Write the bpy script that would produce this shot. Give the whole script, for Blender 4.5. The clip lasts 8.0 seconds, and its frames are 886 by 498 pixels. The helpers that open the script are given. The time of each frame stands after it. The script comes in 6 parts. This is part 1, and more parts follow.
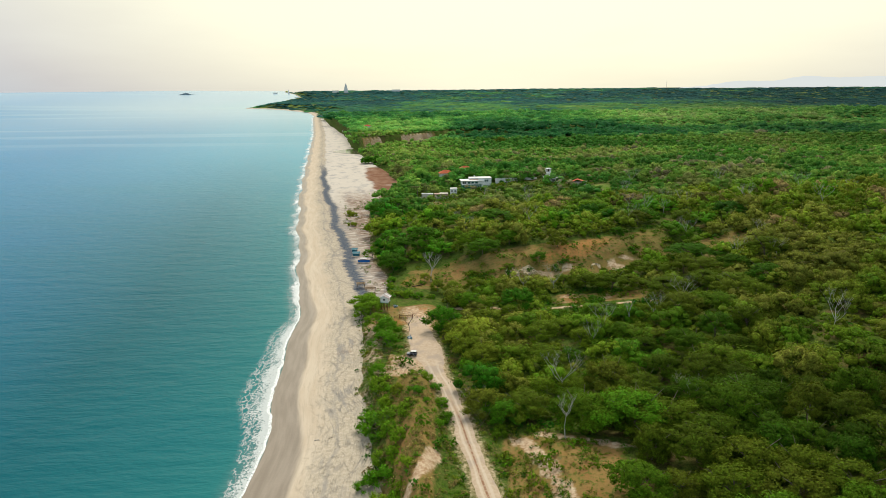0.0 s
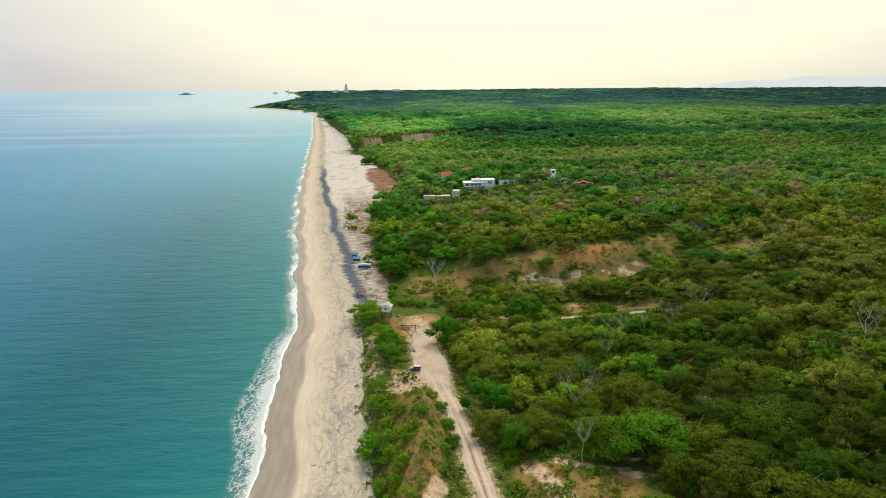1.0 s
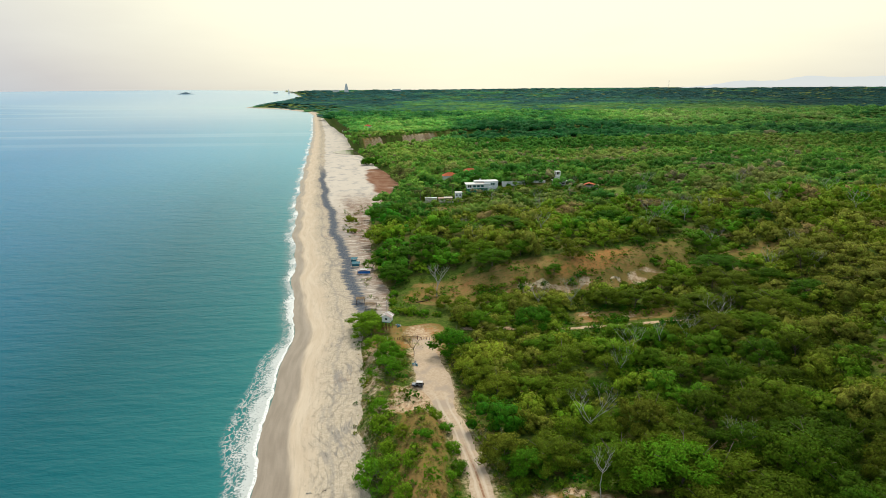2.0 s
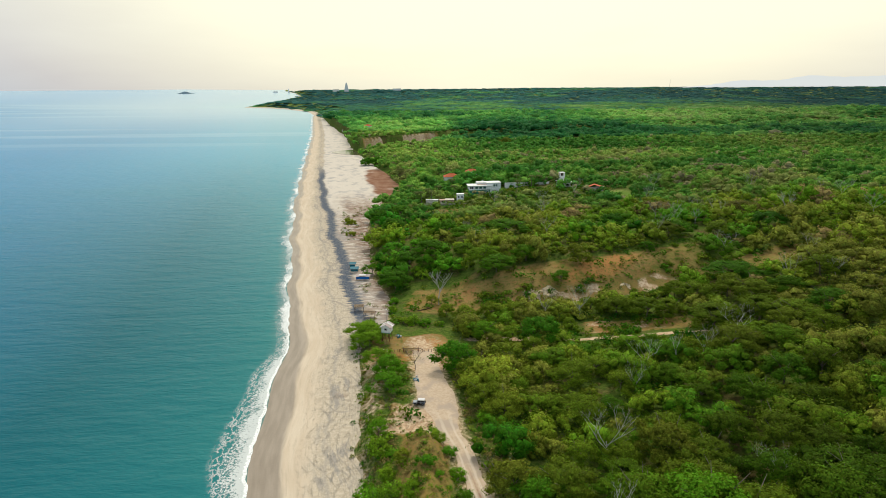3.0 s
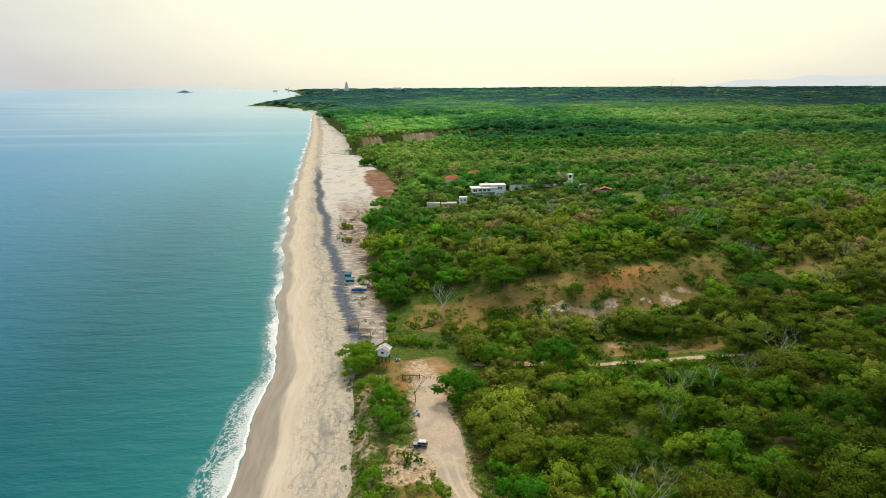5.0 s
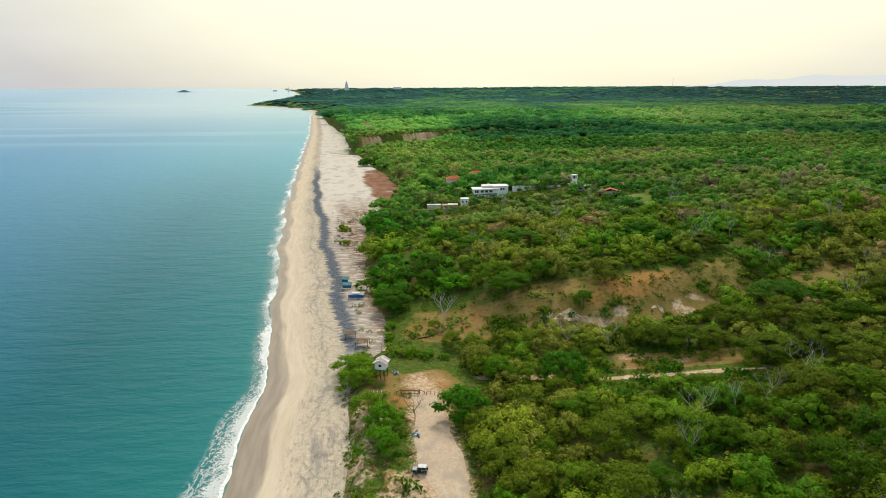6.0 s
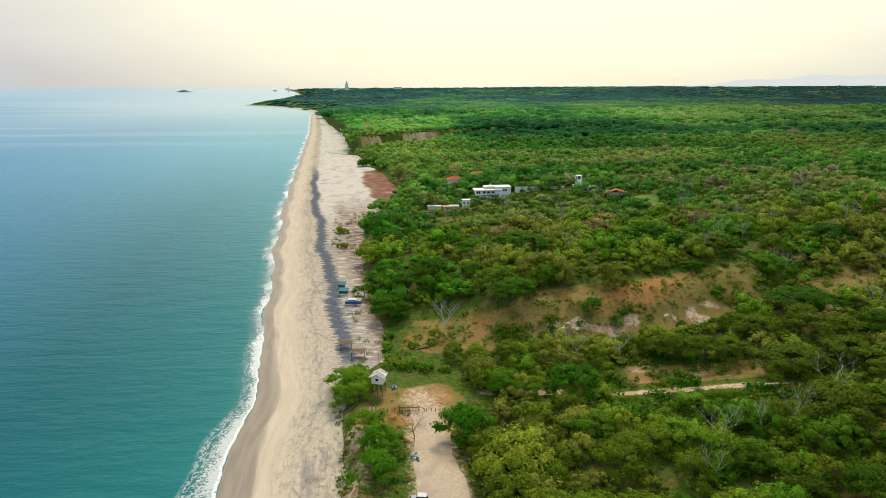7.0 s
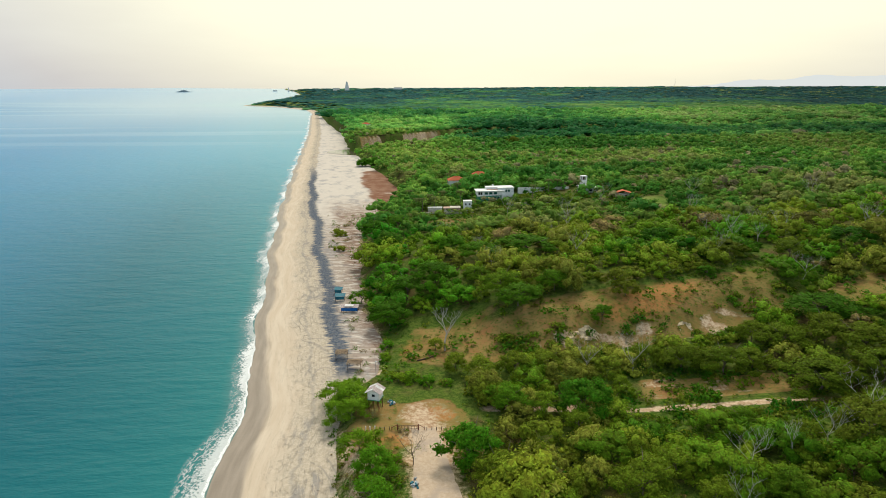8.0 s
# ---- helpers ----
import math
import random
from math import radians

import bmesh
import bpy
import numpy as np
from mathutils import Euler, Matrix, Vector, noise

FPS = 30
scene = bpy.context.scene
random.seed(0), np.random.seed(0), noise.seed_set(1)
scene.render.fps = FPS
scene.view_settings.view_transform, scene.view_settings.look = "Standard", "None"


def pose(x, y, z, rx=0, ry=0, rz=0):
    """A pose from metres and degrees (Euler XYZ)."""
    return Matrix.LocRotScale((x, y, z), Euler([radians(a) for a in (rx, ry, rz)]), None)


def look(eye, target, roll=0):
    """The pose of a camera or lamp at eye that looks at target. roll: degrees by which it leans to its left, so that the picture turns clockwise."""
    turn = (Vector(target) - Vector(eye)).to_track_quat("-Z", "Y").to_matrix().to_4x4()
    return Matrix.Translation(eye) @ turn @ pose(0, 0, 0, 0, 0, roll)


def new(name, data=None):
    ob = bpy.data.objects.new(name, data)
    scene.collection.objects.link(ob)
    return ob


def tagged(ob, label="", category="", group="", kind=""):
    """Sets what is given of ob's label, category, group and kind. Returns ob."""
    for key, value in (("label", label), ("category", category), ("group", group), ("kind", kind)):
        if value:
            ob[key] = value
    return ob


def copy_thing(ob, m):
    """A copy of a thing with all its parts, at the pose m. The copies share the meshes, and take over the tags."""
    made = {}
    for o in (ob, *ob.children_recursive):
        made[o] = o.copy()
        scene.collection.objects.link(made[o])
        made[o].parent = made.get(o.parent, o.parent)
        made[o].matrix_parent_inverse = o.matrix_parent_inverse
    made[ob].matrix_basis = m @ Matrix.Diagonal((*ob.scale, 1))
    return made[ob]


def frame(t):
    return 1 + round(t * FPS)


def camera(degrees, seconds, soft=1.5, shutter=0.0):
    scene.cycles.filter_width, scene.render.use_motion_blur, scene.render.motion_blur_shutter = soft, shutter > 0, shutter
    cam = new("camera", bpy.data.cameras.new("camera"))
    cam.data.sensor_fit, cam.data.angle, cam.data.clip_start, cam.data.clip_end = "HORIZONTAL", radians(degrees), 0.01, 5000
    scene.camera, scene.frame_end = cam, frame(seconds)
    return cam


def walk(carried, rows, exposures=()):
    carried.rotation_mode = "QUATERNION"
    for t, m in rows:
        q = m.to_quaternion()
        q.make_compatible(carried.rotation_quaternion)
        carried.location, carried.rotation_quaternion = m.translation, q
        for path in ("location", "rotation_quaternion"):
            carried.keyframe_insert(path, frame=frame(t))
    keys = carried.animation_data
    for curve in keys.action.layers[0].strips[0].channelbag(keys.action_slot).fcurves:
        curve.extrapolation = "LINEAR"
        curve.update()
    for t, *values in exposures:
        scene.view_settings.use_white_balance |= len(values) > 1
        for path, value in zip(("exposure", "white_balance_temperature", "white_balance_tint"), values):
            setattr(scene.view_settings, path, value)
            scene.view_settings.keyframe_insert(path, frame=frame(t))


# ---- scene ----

def aim(x, y, z, yaw, pitch, roll):
    return pose(x, y, z, 0, 0, yaw) @ pose(0, 0, 0, 90 + pitch) @ pose(0, 0, 0, 0, 0, roll)


# seconds, eye, yaw, pitch, roll
FLIGHT = [
    (0.0, 0.00, 0.00, 92.00, 0.198, -15.155, -0.584),
    (0.5, -0.83, 5.69, 91.87, 0.212, -15.157, -0.572),
    (1.0, -1.56, 11.37, 91.73, 0.223, -15.165, -0.559),
    (1.5, -2.20, 17.03, 91.57, 0.232, -15.176, -0.544),
    (2.0, -2.76, 22.68, 91.38, 0.240, -15.191, -0.529),
    (2.5, -3.24, 28.32, 91.16, 0.248, -15.208, -0.513),
    (3.0, -3.66, 33.95, 90.91, 0.254, -15.227, -0.497),
    (3.5, -4.01, 39.57, 90.62, 0.260, -15.245, -0.481),
    (4.0, -4.32, 45.19, 90.28, 0.266, -15.263, -0.465),
    (4.5, -4.58, 50.81, 89.89, 0.273, -15.279, -0.450),
    (5.0, -4.81, 56.43, 89.45, 0.280, -15.291, -0.436),
    (5.5, -5.01, 62.05, 88.94, 0.289, -15.300, -0.422),
    (6.0, -5.19, 67.67, 88.37, 0.299, -15.305, -0.411),
    (6.5, -5.36, 73.30, 87.73, 0.311, -15.303, -0.400),
    (7.0, -5.53, 78.94, 87.01, 0.325, -15.294, -0.392),
    (7.5, -5.70, 84.59, 86.21, 0.341, -15.277, -0.386),
    (8.0, -5.88, 90.25, 85.32, 0.361, -15.251, -0.383),
]
cam = camera(72.97, 8.0, 0.6)
walk(cam, [(t, aim(*r)) for t, *r in FLIGHT])

# ---- light ----
world = bpy.data.worlds.new("overcast_sky")
scene.world = world
world.use_nodes = True
wn, wl = world.node_tree.nodes, world.node_tree.links
wn.clear()
w_out = wn.new("ShaderNodeOutputWorld")
w_bg = wn.new("ShaderNodeBackground")
w_sky = wn.new("ShaderNodeTexSky")
w_sky.sky_type, w_sky.sun_disc = "NISHITA", False
SUN_UP, SUN_TURN = radians(44), radians(8)
w_sky.sun_elevation, w_sky.sun_rotation = SUN_UP, SUN_TURN
w_sky.air_density, w_sky.dust_density = 1.0, 3.0
w_dim = wn.new("ShaderNodeVectorMath")
w_dim.operation = "SCALE"
w_dim.inputs["Scale"].default_value = 0.10
wl.new(w_sky.outputs[0], w_dim.inputs[0])
w_co = wn.new("ShaderNodeTexCoord")
w_map = wn.new("ShaderNodeMapping")
w_map.inputs["Scale"].default_value = (1.0, 1.0, 5.0)
wl.new(w_co.outputs["Generated"], w_map.inputs[0])
w_noise = wn.new("ShaderNodeTexNoise")
w_noise.inputs["Scale"].default_value, w_noise.inputs["Detail"].default_value = 1.6, 7.0
wl.new(w_map.outputs[0], w_noise.inputs["Vector"])
w_ramp = wn.new("ShaderNodeValToRGB")
w_ramp.color_ramp.elements[0].position, w_ramp.color_ramp.elements[0].color = 0.34, (0.90, 0.885, 0.90, 1)
w_ramp.color_ramp.elements[1].position, w_ramp.color_ramp.elements[1].color = 0.58, (1.0, 1.0, 1.0, 1)
wl.new(w_noise.outputs["Fac"], w_ramp.inputs[0])
# the cloud cover is cream towards the sun and cooler away from it
w_dot = wn.new("ShaderNodeVectorMath")
w_dot.operation = "DOT_PRODUCT"
w_dot.inputs[1].default_value = (math.sin(SUN_TURN) * math.cos(SUN_UP), math.cos(SUN_TURN) * math.cos(SUN_UP), math.sin(SUN_UP))
wl.new(w_co.outputs["Generated"], w_dot.inputs[0])
w_glow = wn.new("ShaderNodeValToRGB")
w_glow.color_ramp.elements[0].position, w_glow.color_ramp.elements[0].color = 0.40, (0.58, 0.72, 0.86, 1)
w_glow.color_ramp.elements[1].position, w_glow.color_ramp.elements[1].color = 0.72, (1.12, 1.08, 0.82, 1)
w_veil = w_glow.color_ramp.elements.new(0.56)
w_veil.color = (0.74, 0.735, 0.715, 1)
wl.new(w_dot.outputs["Value"], w_glow.inputs[0])
w_cloud = wn.new("ShaderNodeMix")
w_cloud.data_type, w_cloud.blend_type = "RGBA", "MULTIPLY"
w_cloud.inputs["Factor"].default_value = 1.0
wl.new(w_glow.outputs[0], w_cloud.inputs["A"])
wl.new(w_ramp.outputs[0], w_cloud.inputs["B"])
w_mix = wn.new("ShaderNodeMix")
w_mix.data_type = "RGBA"
w_mix.inputs["Factor"].default_value = 0.88
wl.new(w_dim.outputs[0], w_mix.inputs["A"])
wl.new(w_cloud.outputs["Result"], w_mix.inputs["B"])
wl.new(w_mix.outputs["Result"], w_bg.inputs["Color"])
w_bg.inputs["Strength"].default_value = 1.0
wl.new(w_bg.outputs[0], w_out.inputs[0])

sun = new("sun", bpy.data.lights.new("sun", "SUN"))
sun.data.energy, sun.data.angle, sun.data.color = 2.7, radians(16), (1.0, 0.95, 0.85)
SUN_DIR = Vector((math.sin(SUN_TURN) * math.cos(SUN_UP), math.cos(SUN_TURN) * math.cos(SUN_UP), math.sin(SUN_UP)))
sun.matrix_world = look(SUN_DIR * 300, (0, 0, 0))
scene.view_settings.exposure = 0.0


# ---- lay of the land ----
rng = np.random.default_rng(7)
LATTICE = rng.random((256, 256))


def value_noise(x, y, size):
    """Smooth noise from 0 to 1 with cells of that many metres."""
    x, y = np.asarray(x, float) / size + 500.3, np.asarray(y, float) / size + 500.7
    i, j = np.floor(x).astype(int), np.floor(y).astype(int)
    u, v = x - i, y - j
    u, v = u * u * (3 - 2 * u), v * v * (3 - 2 * v)
    a, b = LATTICE[i % 256, j % 256], LATTICE[(i + 1) % 256, j % 256]
    c, d = LATTICE[i % 256, (j + 1) % 256], LATTICE[(i + 1) % 256, (j + 1) % 256]
    return (a * (1 - u) + b * u) * (1 - v) + (c * (1 - u) + d * u) * v


def cloudy(x, y, size):
    return 0.55 * value_noise(x, y, size) + 0.3 * value_noise(x + 91, y, size / 2.1) + 0.15 * value_noise(x, y + 57, size / 4.3)


def step(a, b, v):
    t = np.clip((np.asarray(v, float) - a) / (b - a), 0, 1)
    return t * t * (3 - 2 * t)


SHORE = [(-400, 5), (100, -46), (119, -48), (154, -51), (183, -55), (213, -59), (238, -63), (263, -68), (291, -74.5), (350, -89), (410, -103), (522, -128),
         (758, -174), (1224, -263), (1683, -360), (1921, -411), (2076, -439), (2370, -524), (2711, -711), (2900, -885), (2950, -962), (3080, -965),
         (3200, -950), (4000, -930), (4400, -1060), (4700, -1210), (5200, -1300)]
EDGE = [(-400, 36), (116, 34), (139, 27.5), (163, 28), (197, 29), (227, 28), (240, 27), (252, 38), (278, 43), (298, 43), (331, 41), (354, 45), (416, 50),
        (468, 58), (490, 79), (588, 95), (699, 86), (822, 75), (900, 66), (1160, 62), (1500, 42), (1921, 30), (2370, 24), (2950, 40), (3100, 8), (5200, 6)]
ROAD = [(24, -260), (14, 50), (11, 100), (8.5, 112), (3.5, 142), (-0.5, 160), (-4, 173), (-6.4, 182), (-7.4, 190), (-8.4, 197), (-9.6, 205), (-10.8, 214), (-11.8, 220)]
ROAD_HALF = [2.4, 2.4, 2.4, 2.4, 2.2, 2.3, 3.2, 5.2, 4.8, 4.2, 3.7, 3.4, 2.6]


def along(table, y):
    return np.interp(y, [r[0] for r in table], [r[1] for r in table])


def shore_x(y):
    y = np.asarray(y, float)
    return along(SHORE, y) + 1.0 * np.sin(y / 17) + 0.7 * np.sin(y / 7.3 + 1)


def edge_s(y):
    y = np.asarray(y, float)
    return along(EDGE, y) + 2.2 * (value_noise(y, 0 * y, 7) - 0.5) + 3 * (value_noise(y, 0 * y + 40, 26) - 0.5)


def inland(x, y):
    return np.asarray(x, float) - shore_x(y)


def rise(x, y, most, top=1.2):
    """The gentle lift of the far distance."""
    d = np.hypot(np.asarray(x, float), np.asarray(y, float) - 50)
    return most * np.clip((d - 3120) / 1730, 0, top) ** 1.15


def road_gap(x, y):
    """Metres from the edge of the dirt road; negative on it."""
    mid = np.interp(y, [p[1] for p in ROAD], [p[0] for p in ROAD])
    half = np.interp(y, [p[1] for p in ROAD], ROAD_HALF)
    gap = np.abs(x - mid) - half
    return np.where(np.asarray(y) > 220, gap + (np.asarray(y) - 220), gap)


def scarp_y(x):
    """Foot of the eroded bank below the clearing."""
    return np.interp(x, [-20, 9, 22, 34, 56, 80, 105, 130], [286, 254, 257, 258, 262, 267, 278, 290])


def brow_y(x):
    """Far side of the bare clearing, where the grove begins."""
    return np.interp(x, [-4, 12, 31, 51, 78, 100, 117, 140], [268, 279, 288, 294, 296, 304, 314, 322])


def cut_x(y):
    """Middle of the pale path cut into the mound."""
    return np.interp(y, [98, 107, 110, 115, 122, 127], [-14, -9.5, -7.2, -5.0, -3.0, -2.2])


def lane_y(x):
    """Middle of the sandy lane through the scrub."""
    return 226.5 - 0.03 * (np.asarray(x, float) - 45) + 0.8 * np.sin(np.asarray(x, float) / 9)


def rocky(x, y):
    """Bare pale faces of the eroded bank, from 0 to 1."""
    x, y = np.asarray(x, float), np.asarray(y, float)
    band = step(7, 3, np.abs(y - scarp_y(x) - 5.5)) * step(18, 26, x) * step(112, 100, x)
    return np.clip(0.75 * band * step(0.55, 0.75, value_noise(x * 0.7 + 3, y * 1.6, 5.0)) * (0.4 + 0.9 * value_noise(x, y, 2.2)) + step(1.0, 0.4, np.hypot((x - 33 - 0.5 * (y - 266)) / 3.0, (y - 266) / 4.0) + 0.8 * (value_noise(x, y, 2.5) - 0.5)), 0, 1)


def in_meadow(x, y):
    """Grassy strips without trees, far inland and below the lane of the villa. Past 1500 m it brightens the ground
    below the forest's shaded gaps.
    """
    x, y = np.asarray(x, float), np.asarray(y, float)
    far = step(24, 12, np.abs(y - 600 - 0.10 * (x - 300) + 30 * (value_noise(x, y, 60) - 0.5))) * step(215, 250, x) * step(470, 430, x)
    belt = step(16, 8, np.abs(y - 800 - 0.05 * (x - 180) + 30 * (value_noise(x, y, 60) - 0.5))) * step(120, 160, x) * step(330, 290, x)
    return np.clip(0.7 * step(1500, 1800, y) + far + belt + step(1, 0.6, np.hypot((x - 112) / 14, (y - 430) / 20)), 0, 1)


def cliff_line(x, y):
    """Metres behind the lip of the sea cliff that faces the flat."""
    return np.asarray(y, float) - np.where(np.asarray(x) < 0, 983 + np.asarray(x, float), 983 + 0.4 * np.asarray(x, float))


def on_cliff(x, y):
    c = cliff_line(x, y)
    return step(-7, -3, c) * step(13, 9, c) * step(0, -25, x) * step(0.40, 0.55, value_noise(x, y, 23))


def plateau(x, y):
    x, y = np.asarray(x, float), np.asarray(y, float)
    z = 5.2 + 1.2 * step(215, 190, y) + 18 * step(15, 210, x) * (1 - 0.65 * step(420, 800, y)) * (1 - 0.45 * step(215, 235, y) * step(300, 270, y) * step(140, 90, x))
    z = z + 5 * step(12, 30, x) * step(150, 115, y)
    wide = 21 + 30 * step(26, 2, x) + 25 * step(110, 150, x)
    z = z + (7.5 - 6 * step(60, 150, x)) * step(0, 1, (y - scarp_y(x)) / wide) * (1 - 0.5 * step(520, 850, y))
    z = z + 2.5 * step(0, 50, y - scarp_y(x)) * step(0, 30, x) * step(800, 520, y)
    ridge = np.interp(y, [80, 130, 165, 180], [-3.5, -7.0, -10, -11])
    z = z + 5.5 * np.exp(-(((x - ridge) / 4.4) ** 2)) * step(170, 156, y) * step(70, 100, y)
    z = z + (21 - z) * step(0, 1, cliff_line(x, y) / (9 + 60 * step(-20, 60, x))) * (0.8 + 0.4 * cloudy(x, y, 400))
    z = z + 2.0 * (cloudy(x, y, 70) - 0.5) * step(0, 60, x) + 0.5 * (cloudy(x, y, 8) - 0.5)
    lane = 6.7 - 1.5 * step(190, 215, y)
    return np.where(y < 222, z + (lane - z) * step(3.0, 0.0, road_gap(x, y)), z)


def ground_z(x, y):
    """Height of sand and soil."""
    x, y = np.asarray(x, float), np.asarray(y, float)
    s, e = inland(x, y), edge_s(y)
    beach = np.where(s < 0, s * 0.06, 2.4 * np.clip(s / np.maximum(np.minimum(e, 34), 6), 0, 1) ** 0.8) + 0.25 * (cloudy(x, y, 9) - 0.5) * step(12, 24, s)
    wide = 5 + 10 * step(245, 270, y) * (1 - 0.6 * step(840, 870, y)) + 130 * step(1700, 2400, y)
    land = beach + (plateau(x, y) - beach) * step(0, 1, (s - e) / wide)
    return np.where(s < e, beach, land) + rise(x, y, 66 - 19 * step(0, 60, s), 1.0 + 0.2 * step(60, 0, s))


def sheet(name, xs, ys, zs, material, attributes=(), kind="structure", label="", category="", keep=None):
    """A mesh over a grid of rows and columns."""
    rows, cols = xs.shape
    mesh = bpy.data.meshes.new(name)
    index = np.arange(rows * cols).reshape(rows, cols)
    faces = np.stack([index[:-1, :-1], index[:-1, 1:], index[1:, 1:], index[1:, :-1]], -1).reshape(-1, 4)
    if keep is not None:
        faces = faces[keep[:-1, :-1].ravel()]
    fill(mesh, np.stack([xs, ys, zs], -1).reshape(-1, 3), faces)
    for key, values in attributes:
        mesh.attributes.new(key, "FLOAT", "POINT").data.foreach_set("value", np.asarray(values, np.float32).ravel())
    mesh.materials.append(material)
    mesh.shade_smooth()
    return tagged(new(name, mesh), label, category, "", kind)


def fill(mesh, points, faces):
    """Fast mesh of faces that all have the same number of corners."""
    points, faces = np.asarray(points, np.float32), np.asarray(faces, np.int32)
    n = faces.shape[1]
    mesh.vertices.add(len(points))
    mesh.vertices.foreach_set("co", points.ravel())
    mesh.loops.add(faces.size)
    mesh.loops.foreach_set("vertex_index", faces.ravel())
    mesh.polygons.add(len(faces))
    mesh.polygons.foreach_set("loop_start", np.arange(0, faces.size, n, dtype=np.int32))
    mesh.update(calc_edges=True)
    mesh.validate()


# ---- materials ----
class Nodes:
    """Short hand for building a material."""

    def __init__(self, name):
        self.mat = bpy.data.materials.new(name)
        self.mat.use_nodes = True
        self.tree = self.mat.node_tree
        self.bsdf = self.tree.nodes["Principled BSDF"]

    def node(self, kind, **values):
        n = self.tree.nodes.new(kind)
        for key, value in values.items():
            self.put(n.inputs[key], value)
        return n

    def put(self, socket, value):
        if isinstance(value, bpy.types.NodeSocket):
            self.tree.links.new(value, socket)
        elif isinstance(value, tuple) and len(value) == 3 and socket.type == "RGBA":
            socket.default_value = (*value, 1)
        else:
            socket.default_value = value

    def set(self, **values):
        for key, value in values.items():
            self.put(self.bsdf.inputs[key.replace("_", " ")], value)
        return self.mat

    def attr(self, name):
        n = self.tree.nodes.new("ShaderNodeAttribute")
        n.attribute_name = name
        return n.outputs["Fac"]

    def where(self, scale=(1, 1, 1), turn=0.0):
        g = self.tree.nodes.new("ShaderNodeNewGeometry")
        m = self.node("ShaderNodeMapping", Vector=g.outputs["Position"])
        m.inputs["Rotation"].default_value = (0, 0, radians(turn))
        m.inputs["Scale"].default_value = scale
        return m.outputs[0]

    def noise(self, vector, scale, detail=4.0, rough=0.55):
        return self.node("ShaderNodeTexNoise", Vector=vector, Scale=scale, Detail=detail, Roughness=rough).outputs["Fac"]

    def math(self, op, a, b=0.0, c=0.0):
        n = self.tree.nodes.new("ShaderNodeMath")
        n.operation = op
        for i, v in enumerate((a, b, c)):
            self.put(n.inputs[i], v)
        return n.outputs[0]

    def ease(self, a, b, v):
        n = self.tree.nodes.new("ShaderNodeMapRange")
        n.interpolation_type = "SMOOTHSTEP"
        for i, x in enumerate((v, a, b, 0.0, 1.0)):
            self.put(n.inputs[i], x)
        return n.outputs[0]

    def mix(self, f, a, b):
        n = self.tree.nodes.new("ShaderNodeMix")
        n.data_type = "RGBA"
        for key, v in (("Factor", f), ("A", a), ("B", b)):
            self.put([s for s in n.inputs if s.name == key and s.type in ("RGBA", "VALUE") and (key == "Factor" or s.type == "RGBA")][0], v)
        return [s for s in n.outputs if s.type == "RGBA"][0]

    def ramp(self, f, stops):
        n = self.tree.nodes.new("ShaderNodeValToRGB")
        self.put(n.inputs[0], f)
        r = n.color_ramp
        while len(r.elements) < len(stops):
            r.elements.new(0.5)
        for el, (at, col) in zip(r.elements, stops):
            el.position, el.color = at, (*col, 1)
        return n.outputs[0]

    def vec(self, x, y, z=0.0):
        return self.node("ShaderNodeCombineXYZ", X=x, Y=y, Z=z).outputs[0]

    def split(self, v):
        return self.node("ShaderNodeSeparateXYZ", Vector=v).outputs

    def bump(self, height, distance, strength=1.0):
        return self.node("ShaderNodeBump", Height=height, Distance=distance, Strength=strength).outputs[0]


def plain(name, colour, rough=0.7, metal=0.0, grain=8.0, vary=0.25):
    """Paint, wood, metal: a colour with grain and stains."""
    n = Nodes(name)
    w = n.where()
    a, b = n.noise(w, grain, 5.0), n.noise(w, grain / 9, 3.0)
    dark, light = tuple(c * (1 - vary) for c in colour), tuple(min(1, c * (1 + vary * 0.6)) for c in colour)
    base = n.mix(n.ease(0.3, 0.7, a), dark, light)
    base = n.mix(n.math("MULTIPLY", n.ease(0.5, 0.75, b), vary), base, tuple(c * 0.55 for c in colour))
    return n.set(Base_Color=base, Roughness=rough, Metallic=metal, Normal=n.bump(a, 0.01, 0.4), Specular_IOR_Level=0.5 if rough < 0.6 else 0.15)


